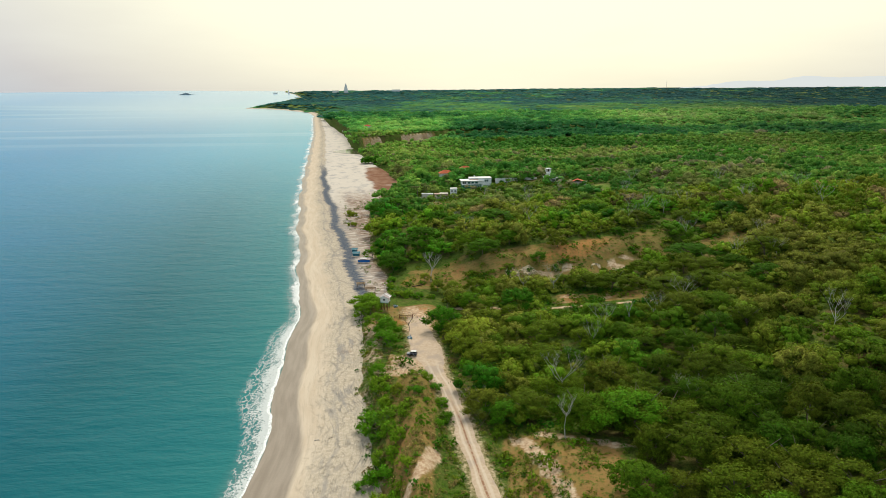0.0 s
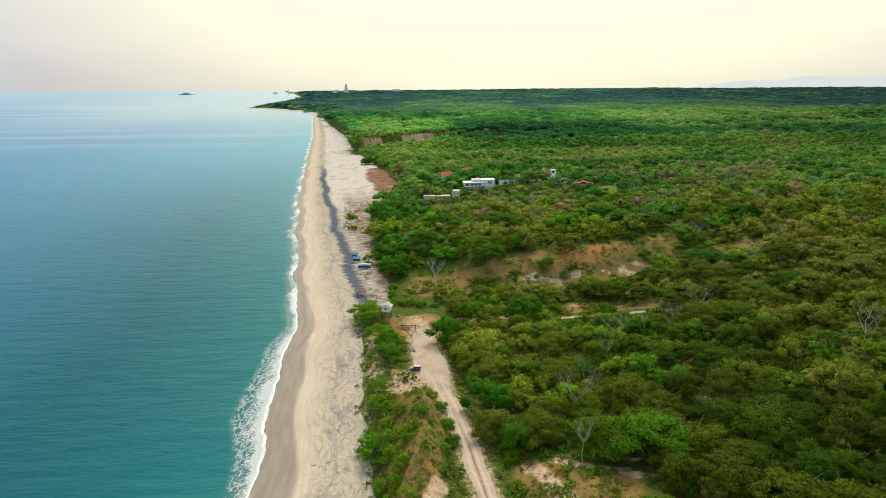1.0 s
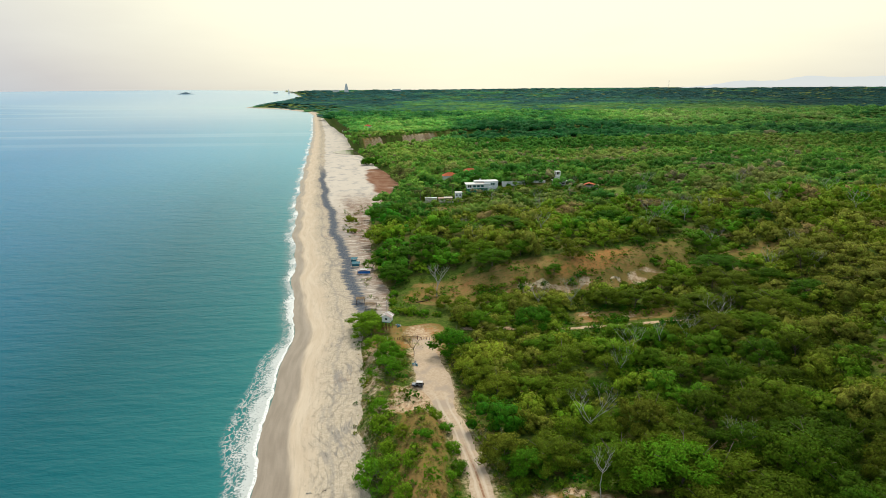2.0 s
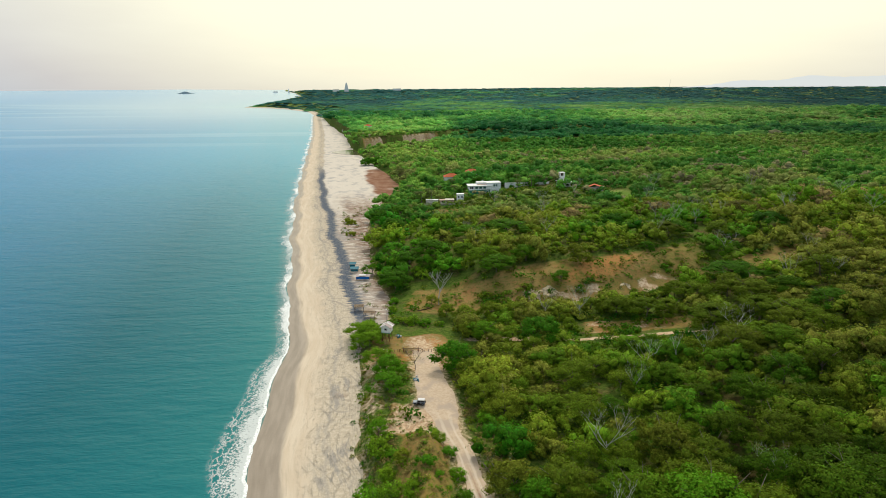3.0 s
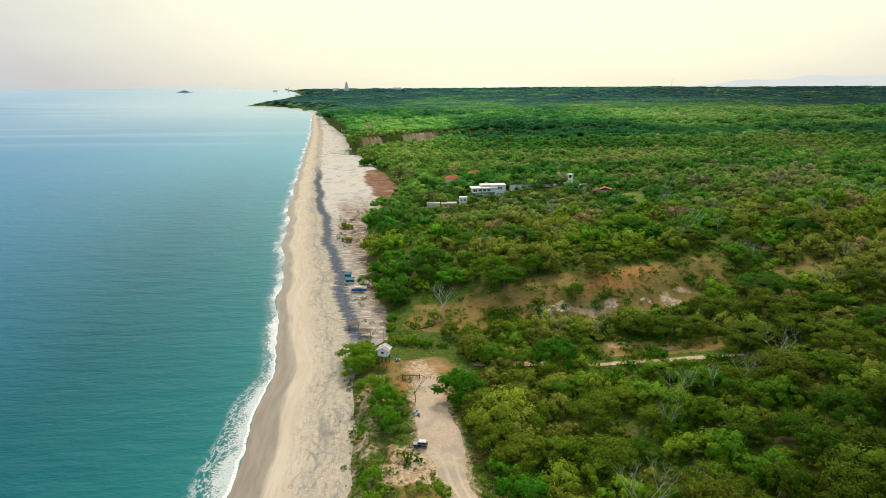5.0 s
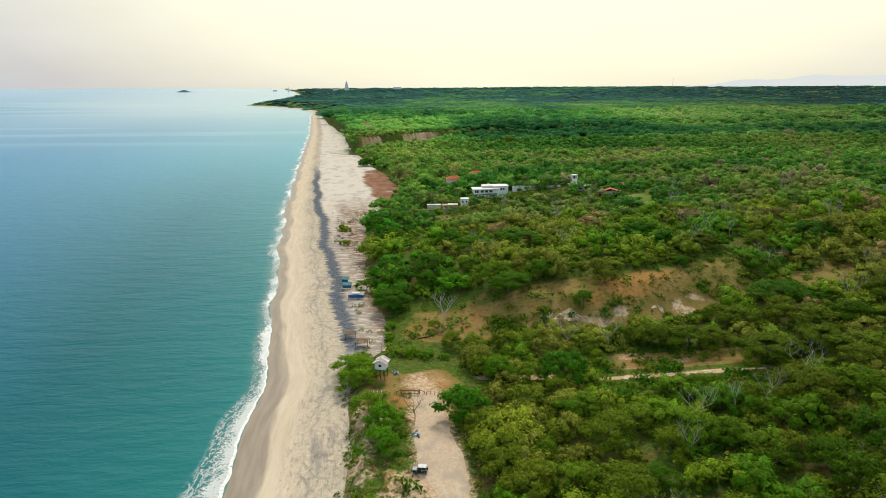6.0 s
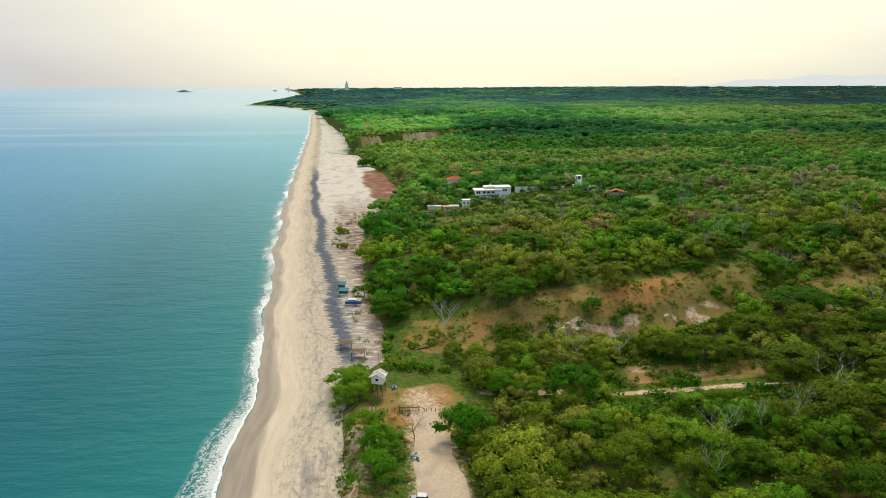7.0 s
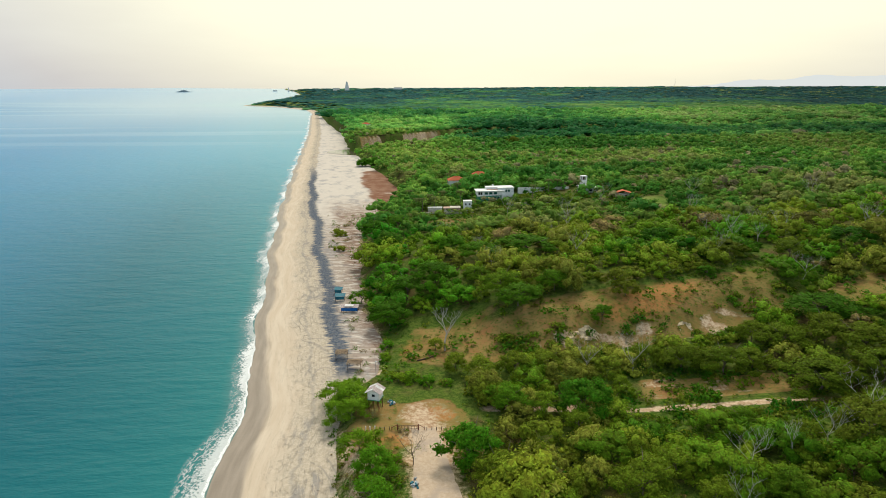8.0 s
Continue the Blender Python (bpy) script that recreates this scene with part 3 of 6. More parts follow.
def make_ground():
    e = [0.0]
    while e[-1] < 5600:
        e.append(e[-1] + (1.6 if e[-1] < 170 else min(80, 1.6 + (e[-1] - 170) * 0.035)))
    e = np.array(e)[None, :]
    ys = YS[:, None] + 0 * e
    s = edge_s(ys) + e
    xs = shore_x(ys) + s
    zs = ground_z(xs, ys)
    knoll = step(-3, 4, ys - scarp_y(xs)) * step(-4, 8, xs) * step(140, 100, xs) * step(-3, 4, brow_y(xs) - ys)
    west = step(-26, -16, xs) * step(14, 4, xs) * step(250, 257, ys) * step(290, 280, ys - 0.2 * xs)
    rust = step(1.0, 0.35, np.hypot((xs - 64) / 28, (ys - 282 - 0.40 * (xs - 62)) / 11)) * 0.85 + 0.35 * step(13, 17, xs) * step(46, 36, xs) * step(130, 122, ys) * step(92, 100, ys) + 0.35 * step(8.5, 4, np.abs(xs + 9)) * step(174, 160, ys) + 0.75 * step(1.0, 0.3, np.hypot((xs + 21) / 8, (ys - 270) / 18)) + 0.75 * step(1.0, 0.6, np.hypot((xs + 8) / 6.5, (ys - 224.8) / 5.0) + 0.5 * (value_noise(xs, ys, 4) - 0.5)) + 0.6 * step(1.0, 0.5, np.hypot((xs + 18) / 7, (ys - 213) / 4.5)) + 0.30 * step(-33, -29, xs) * step(-16, -20, xs) * step(200, 206, ys) * step(240, 234, ys)
    yard = step(1.2, 0.85, np.hypot((xs + 9.5) / 8.5, (ys - 225.0) / 6.5) + 0.6 * (value_noise(xs, ys, 4) - 0.5))
    lane = step(44, 50, xs) * step(88, 82, xs) * step(6.5, 4.5, np.abs(ys - 237))
    track = step(1.9, 0.9, np.abs(ys - lane_y(xs)) + 1.2 * (value_noise(xs, ys, 4) - 0.5)) * step(0, 6, xs) * step(92, 84, xs)
    mound = step(8.5, 4, np.abs(xs + 9)) * step(174, 160, ys)
    spur = step(-20.5, -17.5, xs) * step(0, -4, xs) * step(9, 5.0, np.abs(ys - 173 + 0.2 * (xs + 10)) + 5 * (value_noise(xs, ys, 3.5) - 0.5))
    hill = step(11.5, 15, xs) * step(46, 36, xs) * step(138, 130, ys + 0.5 * np.maximum(xs - 22, 0)) * step(92, 100, ys)
    east = step(118, 128, xs) * step(165, 150, xs) * step(14, 8, np.abs(ys - 290 + 0.4 * (150 - xs)))
    slope = step(1.0, 0.5, np.hypot((xs - 2) / 22, (ys - 415) / 16))
    cliff = on_cliff(xs, ys)
    rim = np.maximum(step(4.5, 0.0, e), step(10, 4, e + 5 * (value_noise(xs, ys, 4) - 0.5)) * step(150, 165, ys) * step(216, 211, ys)) * step(500, 440, ys)
    camp = step(-33, -29, xs) * step(2, -4, xs) * step(200, 206, ys) * step(235, 229, ys + 5 * (value_noise(xs, ys, 5) - 0.5)) * (0.55 + 0.6 * value_noise(xs, ys, 3))
    bare = np.clip(0.62 * knoll + (0.45 + 0.45 * value_noise(xs, ys, 7)) * west + 0.7 * camp + 0.95 * mound + 0.72 * hill + 0.95 * lane + 0.5 * yard + 0.6 * east + spur + cliff + 0.6 * slope, 0, 1)
    cut = step(2.3, 0.9, np.abs(xs - cut_x(ys)) + 1.6 * (value_noise(xs, ys, 3) - 0.5)) * step(96, 99, ys) * step(128, 123, ys)
    trail_x = np.interp(ys, [96, 105, 110, 116, 124, 134], [25.0, 24.2, 23.8, 23.0, 21.0, 17.0])
    trail = step(2.6, 1.0, np.abs(xs - trail_x) + 2.4 * (value_noise(xs, ys, 3) - 0.5)) * step(137, 130, ys) + step(1.6, 0.6, np.abs(ys - 131.5 + 0.72 * (xs - 23.5) - 0.010 * (xs - 23.5) ** 2) * 0.8 + 1.5 * (value_noise(xs, ys, 3) - 0.5)) * step(20, 23, xs) * step(48, 42, xs)
    pale = np.clip(1.0 * rocky(xs, ys) + yard * (0.25 + 0.75 * value_noise(xs, ys, 5) * step(-8.5, -11.5, xs + 0.3 * (ys - 225))) + 0.75 * rim * (0.25 + 0.75 * value_noise(xs, ys, 3)) + 0.42 * camp * value_noise(xs, ys, 6) + track * 0.95 + 0.55 * lane * step(0.45, 0.7, value_noise(xs * 0.35, ys, 2.2))
                   + hill * (0.22 * value_noise(xs + 0.8 * ys, 0.4 * ys, 4)) + 0.85 * cut + 0.8 * trail + 0.6 * cliff * (0.6 + 0.8 * value_noise(xs, ys, 9))
                   + step(5, 0, road_gap(xs, ys)) * 0.55 * step(222, 216, ys) + 1.0 * spur * (0.50 + 0.75 * value_noise(xs, ys, 3.5)), 0, 1)
    sheet("ground", xs, ys, zs, SOIL, [("bare", bare), ("pale", pale), ("rust", np.clip(rust, 0, 1)), ("meadow", in_meadow(xs, ys))], label="grassy and earthy scrubland with bare clearings", category="ground")


def make_road():
    ys = np.arange(-250, 219.5, 0.8)[:, None]
    q = np.linspace(-1, 1, 15)[None, :]
    mid, half = np.interp(ys, [p[1] for p in ROAD], [p[0] for p in ROAD]), np.interp(ys, [p[1] for p in ROAD], ROAD_HALF)
    half = half + 1.4 * (value_noise(ys, 0 * ys + np.sign(q) * 30, 9) - 0.5) + 0.7 * (value_noise(ys, 0 * ys + np.sign(q) * 50, 2) - 0.5)
    xs, ys = mid + q * half, ys + 0 * q
    sheet("road", xs, ys, ground_z(xs, ys) + 0.06 - 0.04 * np.abs(q) ** 3, DIRT, [("across", q + 0 * ys)], label="pale rutted dirt road", category="road")


def make_sea():
    off = [0.0]
    while off[-1] < 5200:
        off.append(off[-1] + 2 + off[-1] * 0.09)
    off = np.array(off)[None, ::-1]
    ys = YS[:, None] + 0 * off
    xs = shore_x(ys) + 1.5 - off
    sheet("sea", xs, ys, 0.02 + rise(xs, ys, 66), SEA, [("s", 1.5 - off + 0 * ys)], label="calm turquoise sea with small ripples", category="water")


def make_foam():
    ys = np.concatenate([np.arange(-240, 60, 3.0), np.arange(60, 340, 0.7), np.arange(340, 2300, 4)])[:, None]
    q = np.linspace(0, 1, 9)[None, :]
    wide = along([(-240, 4), (100, 2.6), (125, 4.5), (150, 9.5), (190, 9.0), (230, 5.0), (310, 5.5), (420, 7.0), (600, 6.5), (2300, 9)], ys) * (0.75 + 0.5 * value_noise(ys, 0 * ys, 17))
    lap = 1.0 * value_noise(ys, 0 * ys + 9, 6) + 0.7 * value_noise(ys, 0 * ys + 5, 2.3)
    s = -wide - 1.2 + (wide + 0.4 + lap) * q
    xs, ys = shore_x(ys) + s, ys + 0 * q
    zs = np.maximum(0.02, ground_z(xs, ys)) + 0.05 + 0.12 * np.sin(q * math.pi)
    sheet("surf", xs, ys, zs, FOAM, [("q", q + 0 * ys)], "stuff", "white lacy surf foam along the shoreline", "foam")


def make_scarp():
    """The gullied face of the eroded bank, low where plants cover it."""
    xs = np.arange(24, 112, 0.45)[:, None]
    q = np.linspace(0, 1, 9)[None, :]
    gully = 2.6 * (value_noise(xs, 0 * xs, 3.1) - 0.5) + 1.5 * (value_noise(xs, 0 * xs + 20, 1.2) - 0.5)
    line = scarp_y(xs) + 7.0 + 3.5 * step(46, 38, xs) + 3.0 * (value_noise(xs, 0 * xs + 8, 14) - 0.5)
    ys = line + gully * (1 - 0.5 * q) + 0.9 - 3.4 * q ** 1.6 + 0.9 * (value_noise(xs * 3, q * 9 + 0 * xs, 1.3) - 0.5)
    tall = 3.0 * step(25, 29, xs) * step(46, 39, xs) * (0.55 + 0.6 * value_noise(xs, 0 * xs + 5, 4)) + 2.2 * step(0.42, 0.70, value_noise(xs + 11, 0 * xs, 6.5)) * step(60, 66, xs) * step(112, 104, xs)
    low = ground_z(xs, line - 2.5) - 0.5
    zs = low + (tall + 0.5) * (1 - q) ** 0.7 + 0.35 * (value_noise(xs * 2, q * 7 + 0 * xs, 1.0) - 0.5) - 1.2 * (tall < 0.4)
    zs = np.where(q < 0.01, np.minimum(zs, ground_z(xs, ys + 1.0) + 0.3), zs)
    sheet("eroded_bank", xs + 0 * q, ys, zs, ROCK, label="pale gullied face of the eroded earth bank", category="bank")


ROCK = plain("pale_rock", (0.62, 0.48, 0.30), 0.95, 0, 0.9, 0.5)
make_scarp()
make_beach()
make_ground()
make_road()
make_sea()
make_foam()


# ---- plants ----
GOLD = (1 + 5**0.5) / 2
ICO = np.array([(-1, GOLD, 0), (1, GOLD, 0), (-1, -GOLD, 0), (1, -GOLD, 0), (0, -1, GOLD), (0, 1, GOLD), (0, -1, -GOLD), (0, 1, -GOLD), (GOLD, 0, -1), (GOLD, 0, 1), (-GOLD, 0, -1), (-GOLD, 0, 1)]) / 1.902
ICO_FACES = np.array([(0, 11, 5), (0, 5, 1), (0, 1, 7), (0, 7, 10), (0, 10, 11), (1, 5, 9), (5, 11, 4), (11, 10, 2), (10, 7, 6), (7, 1, 8),
                      (3, 9, 4), (3, 4, 2), (3, 2, 6), (3, 6, 8), (3, 8, 9), (4, 9, 5), (2, 4, 11), (6, 2, 10), (8, 6, 7), (9, 8, 1)])


def unit(v):
    return v / np.maximum(np.linalg.norm(v, axis=-1, keepdims=True), 1e-6)


def leaf_cloud(r, radius, tall, clumps, leaves, leaf, flat=0.6, hollow=0.8, core=0.55, dome=0.85):
    """Corners and soft normals of many small leaf sprays, gathered in clumps over a crown of that radius and height, base at z = 0."""
    a, up = np.arange(clumps) * 2.4 + r.random(clumps) * 1.3, (np.arange(clumps) + r.random(clumps)) / clumps
    up = 0.08 + 0.92 * up**0.8
    lobes = 1 + 0.22 * np.sin(a * 2 + r.random() * 6) + 0.14 * np.sin(a * 5 + r.random() * 6)
    reach = radius * lobes * np.sqrt(np.clip(1.04 - up**2, 0.02, 1)) * (0.50 + 0.45 * r.random(clumps))
    centre = np.stack([reach * np.cos(a), reach * np.sin(a), up * tall * 0.78 * (0.82 + 0.26 * r.random(clumps))], -1)
    size = radius * (0.62 + 0.75 * r.random(clumps)) * min(0.34, 1.35 / math.sqrt(clumps))
    weight = size**2 / np.sum(size**2)
    pick = r.choice(clumps, leaves, p=weight)
    n = unit(r.normal(size=(leaves, 3)))
    n[:, 2] = np.where(r.random(leaves) < 0.75, np.abs(n[:, 2]), n[:, 2])
    shell = hollow + (1.1 - hollow) * r.random(leaves) + 0.5 * (r.random(leaves) < 0.10) * r.random(leaves)
    spot = centre[pick] + n * (size[pick] * shell)[:, None] * np.array([1, 1, flat])
    crown = unit(spot / np.array([radius, radius, tall * 0.8]))
    face = unit(0.9 * n + 0.5 * crown + r.normal(size=(leaves, 3)) * 0.40 + np.array([0, 0, 0.30]))
    side = unit(np.cross(face, r.normal(size=(leaves, 3))))
    long = np.cross(face, side)
    w = (leaf * (0.45 + 0.9 * r.random(leaves)))[:, None]
    h = w * (0.8 + 0.7 * r.random(leaves))[:, None]
    tri = np.stack([spot - side * w * 0.5, spot + side * w * 0.5 - face * w * 0.2, spot + long * h], 1)
    soft = unit(0.50 * face + 0.40 * n + dome * crown)
    soft = np.repeat(soft[:, None], 3, 1)
    if not core:
        return tri.reshape(-1, 3), soft.reshape(-1, 3)
    # a leafy body inside each clump
    turn = r.random(clumps) * 6.283
    ico = np.stack([ICO[None, :, 0] * np.cos(turn)[:, None] - ICO[None, :, 1] * np.sin(turn)[:, None], ICO[None, :, 0] * np.sin(turn)[:, None] + ICO[None, :, 1] * np.cos(turn)[:, None], ICO[None, :, 2] + 0 * turn[:, None]], -1)
    body = ico * (1 + 0.20 * r.normal(size=(clumps, 12, 1))) * np.array([1, 1, flat])
    body = centre[:, None] + body * (size * core)[:, None, None]
    body_soft = unit(0.6 * ico + dome * unit(body / np.array([radius, radius, tall * 0.8])))
    return np.concatenate([body[:, ICO_FACES].reshape(-1, 3), tri.reshape(-1, 3)]), np.concatenate([body_soft[:, ICO_FACES].reshape(-1, 3), soft.reshape(-1, 3)])


def tube(bm, points, radii, sides=6):
    """A tapered limb through the points."""
    rings = []
    for i, (p, rad) in enumerate(zip(points, radii)):
        p = Vector(p)
        d = (Vector(points[min(i + 1, len(points) - 1)]) - Vector(points[max(i - 1, 0)])).normalized()
        q = d.to_track_quat("Z", "Y")
        rings.append([bm.verts.new(p + q @ Vector((rad * math.cos(k * 6.2832 / sides), rad * math.sin(k * 6.2832 / sides), 0))) for k in range(sides)])
    for a, b in zip(rings, rings[1:]):
        for k in range(sides):
            bm.faces.new((a[k], a[(k + 1) % sides], b[(k + 1) % sides], b[k]))
    bm.faces.new(rings[-1])
    bm.faces.new(rings[0][::-1])


def limbs(bm, r, base, top, radius, forks, spread, depth=1, steep=0.5):
    """A trunk that forks into limbs."""
    base, top = Vector(base), Vector(top)
    bend = Vector((r.normal(), r.normal(), 0)) * (top - base).length * 0.06
    tube(bm, [base, base.lerp(top, 0.5) + bend, top], [radius, radius * 0.8, radius * 0.55], 6 if radius > 0.06 else 3)
    for k in range(forks):
        a = 6.2832 * (k + r.random() * 0.6) / forks
        reach = spread * (0.6 + 0.6 * r.random())
        tip = top + Vector((math.cos(a) * reach, math.sin(a) * reach, reach * (steep + 0.6 * r.random())))
        start = base.lerp(top, 0.65 + 0.3 * r.random())
        if depth > 0:
            limbs(bm, r, start, tip, radius * 0.5, 3, spread * 0.55, depth - 1, steep)
        else:
            tube(bm, [start, start.lerp(tip, 0.5) + Vector((0, 0, reach * 0.08)), tip], [radius * 0.5, radius * 0.36, radius * 0.12], 5 if radius > 0.06 else 3)


def mesh_of(name, bm, material):
    mesh = bpy.data.meshes.new(name)
    bm.to_mesh(mesh)
    bm.free()
    mesh.materials.append(material)
    return mesh


def part(name, bm, material, parent, label=""):
    ob = new(name, mesh_of(name, bm, material))
    ob.parent = parent
    return tagged(ob, label)


def leaf_mesh(name, corners, soft, material):
    """Loose triangles, shaded by the soft normals of the crown."""
    mesh = bpy.data.meshes.new(name)
    fill(mesh, corners, np.arange(len(corners)).reshape(-1, 3))
    mesh.shade_smooth()
    mesh.normals_split_custom_set_from_vertices(np.ascontiguousarray(soft, np.float32))
    mesh.materials.append(material)
    return mesh


def make_tree(name, seed, radius, tall, bole, clumps, leaves, leaf, label, category="tree", flat=0.6, forks=5, core=0.52):
    """A tree at the origin: an empty with its trunk and crown."""
    r = np.random.default_rng(seed)
    root = tagged(new(name), label, category, name + "s of the scrubland")
    bm = bmesh.new()
    limbs(bm, r, (0, 0, -0.6), (0.2 * r.normal(), 0.2 * r.normal(), bole + 0.25 * tall), 0.024 * (tall + bole) + 0.05, forks, radius * 0.55, 0)
    part("trunk", bm, BARK, root)
    corners, soft = leaf_cloud(r, radius, tall, clumps, leaves, leaf, flat, 0.55, core)
    corners[:, 2] += bole
    crown = new("crown", leaf_mesh("crown", corners, soft, LEAF))
    crown.parent = root
    return root


BROAD = [make_tree("broad_tree", 11 + i, 7.0, 5.6, 2.6, 46, 5000, 0.34, "spreading green tree with a layered leafy crown", flat=0.62) for i in range(3)]
ROUND = [make_tree("round_tree", 31 + i, 5.4, 7.0, 0.7, 40, 4000, 0.33, "dense rounded green tree with low foliage", flat=0.85) for i in range(3)]
LIGHT = [make_tree("scrub_tree", 51 + i, 5.0, 4.8, 1.4, 34, 3600, 0.26, "thin olive-green scrub tree with open crown", flat=0.65, core=0.45) for i in range(3)]
BUSH = [make_tree("bush", 71 + i, 2.4, 2.4, 0.0, 14, 1100, 0.25, "low leafy green bush", "bush", 0.8, 4) for i in range(2)]


def open_land(x, y):
    """Where no tree grows: clearings, road, yards, houses."""
    x, y = np.asarray(x, float), np.asarray(y, float)
    e = inland(x, y) - edge_s(y)
    shut = e < 2.0
    shut |= (road_gap(x, y) < 4.0) & (y < 222)
    shut |= (x > -30) & (x < 3) & (y > 210) & (y < 250)
    shut |= (x < -24) & (y > 195) & (y < 262)
    shut |= (x > -28) & (x < 12) & (y > 246) & (y < 288)
    shut |= (x > 4) & (x < 116) & (y > scarp_y(x) - 3) & (y < brow_y(x) + 2 + 8 * (value_noise(x, y, 13) - 0.5))
    shut |= (x > 42) & (x < 90) & (y > 213) & (y < 243)
    shut |= (x > 12) & (x < 42) & (y < 132)
    shut |= (x > 8) & (x < 27) & (y > 130) & (y < 156) & (value_noise(x, y, 7) < 0.8)
    shut |= (x < 6) & (y < 215)
    shut |= on_cliff(x, y) > 0.02
    shut |= (x > 8) & (x < 42) & (y > 456) & (y < 480)
    shut |= (x > -26) & (x < 12) & (y > 437) & (y < 452)
    shut |= (x > 40) & (x < 76) & (y > 444) & (y < 478)
    shut |= (x > 72) & (x < 98) & (y > 462) & (y < 484)
    shut |= (x > 94) & (x < 108) & (y > 441) & (y < 453)
    shut |= (x > -7) & (x < 10) & (y > 522) & (y < 539)
    shut |= (x > 12) & (x < 27) & (y > 540) & (y < 556)
    shut |= (x > 122) & (x < 152) & (np.abs(y - 290 + 0.4 * (150 - x)) < 10)
    shut |= (in_meadow(x, y) > 0.4) & (value_noise(x, y, 9) < 0.86)
    shut |= (np.abs(x - 2.5 - 0.25 * (y - 320)) < 3.2) & (y > 300) & (y < 337)
    shut |= (np.hypot((x - 4) / 19, (y - 415) / 15) < 1) & (value_noise(x, y, 11) < 0.72)
    return shut


def scatter(r, x0, x1, y0, y1, gap, keep, loose=0.75):
    """Jittered places about gap metres apart, x growing with y to fill the view."""
    out = []
    y = y0
    row = 0
    while y < y1:
        g = gap(y) if callable(gap) else gap
        xs = np.arange(x0(y), x1(y), g) + (row % 2) * g / 2
        xs = xs + (r.random(len(xs)) - 0.5) * g * loose
        out.append(np.stack([xs, y + (r.random(len(xs)) - 0.5) * g * loose], -1))
        y += g * 0.88
        row += 1
    out = np.concatenate(out)
    return out[~keep(out[:, 0], out[:, 1])]


def view_right(y):
    return 0.74 * y + 34


def dye(ob, tint, light=0.5):
    """The hue of a crown, from deep green at 0 to dry olive at 1, and its lightness, 0.5 being usual."""
    for child in ob.children:
        child.color = (tint, light, 0.5, 1)


def place(kinds, x, y, size, turn, sink=0.0, tint=0.4, tall=1.0, light=0.5):
    ob = kinds[int(turn * 997) % len(kinds)]
    made = copy_thing(ob, pose(0, 0, 0))
    made.location, made.rotation_euler = (float(x), float(y), float(ground_z(x, y)) - sink), (0, 0, turn * 6.2832)
    made.scale = (size * (0.88 + 0.3 * ((turn * 31) % 1)), size * (0.88 + 0.3 * ((turn * 57) % 1)), size * tall)
    dye(made, tint, light)
    return made


# prominent trees: x, y, radius of the crown, hue
FRONT_TREES = [(54.7, 98.5, 8.2, 0.65), (62, 106, 7.6, 0.74), (71, 104, 7.2, 0.7), (66, 97, 7.8, 0.78), (77, 98, 7, 0.66), (46.8, 102.5, 5.1, 0.8), (37.8, 102.7, 7.5, 0.4), (54.2, 113, 8.8, 0.6), (51.9, 126.6, 9.4, 0.6), (77.2, 137.3, 8.9, 0.4),
    (14.7, 139.9, 5.4, 0.2), (64.4, 140.3, 7.3, 0.35), (99.7, 140.9, 3.6, 0.72), (54.7, 151.2, 6.6, 0.6), (27.3, 154.2, 5, 0.6), (71.8, 154.5, 7.7, 0.6), (36.2, 158.1, 5.3, 0.55),
    (62.9, 158.5, 7, 0.5)]
ROADSIDE_TREES = [(50, 160.8, 6.8, 0.6), (87.7, 168.6, 7.1, 0.55), (75.8, 169.1, 6.8, 0.4), (31, 172.4, 7.7, 0.6), (11.7, 174.1, 6.2, 0.78), (39.3, 175.7, 4.4, 0.3), (74.6, 176, 7, 0.35),
    (23.5, 176.5, 4.3, 0.5), (64.2, 178.5, 4.6, 0.5), (7.7, 181.2, 6.5, 0.75), (88.3, 181.9, 8.3, 0.3), (98.6, 183.2, 7.7, 0.62), (16, 185.8, 5.2, 0.5), (45.5, 187, 4.7, 0.65),
    (59.9, 187.9, 6.4, 0.4)]
LANE_TREES = [(73, 191.2, 4.2, 0.9), (2.7, 191.7, 3.8, 0.75), (33, 192.2, 8.5, 0.62), (12.7, 195.3, 4.7, 0.6), (5.2, 196.3, 6.2, 0.7), (41.6, 198.7, 5.7, 0.6), (99.5, 202.6, 8.3, 0.45),
    (84.3, 203.1, 10.7, 0.75), (71.5, 204.4, 5.3, 0.68), (116.4, 209.3, 6, 0.65), (107.3, 215.3, 7, 0.75), (63.2, 215.9, 4.6, 0.4), (25.3, 216.5, 5.3, 0.6), (113.8, 221.1, 10.2, 0.6),
    (18.5, 224.4, 5.5, 0.55), (34.6, 224.9, 4.6, 0.6), (127.2, 225.9, 8.6, 0.25), (9.8, 227.2, 6.4, 0.35), (89.6, 230, 10.1, 0.62), (105.8, 230.3, 9.4, 0.6)]
BANK_TREES = [(40.9, 237.2, 3.9, 0.6), (71.2, 243.4, 8.3, 0.6), (122.9, 244.5, 8, 0.35), (79.6, 245, 6.4, 0.7), (111.9, 245.1, 10, 0.7), (3.3, 245.4, 5.5, 0.7), (13.3, 246.2, 6, 0.72),
    (60.7, 246.8, 7.3, 0.65), (-3.5, 249.1, 5.1, 0.75), (22.7, 250.6, 5.1, 0.7), (52, 251, 5.3, 0.65), (106.4, 255.4, 8, 0.68), (93.8, 255.7, 7.9, 0.62), (142.2, 256.2, 9.8, 0.65),
    (88.2, 261.8, 6.9, 0.65), (114.7, 270.9, 13.4, 0.2)]
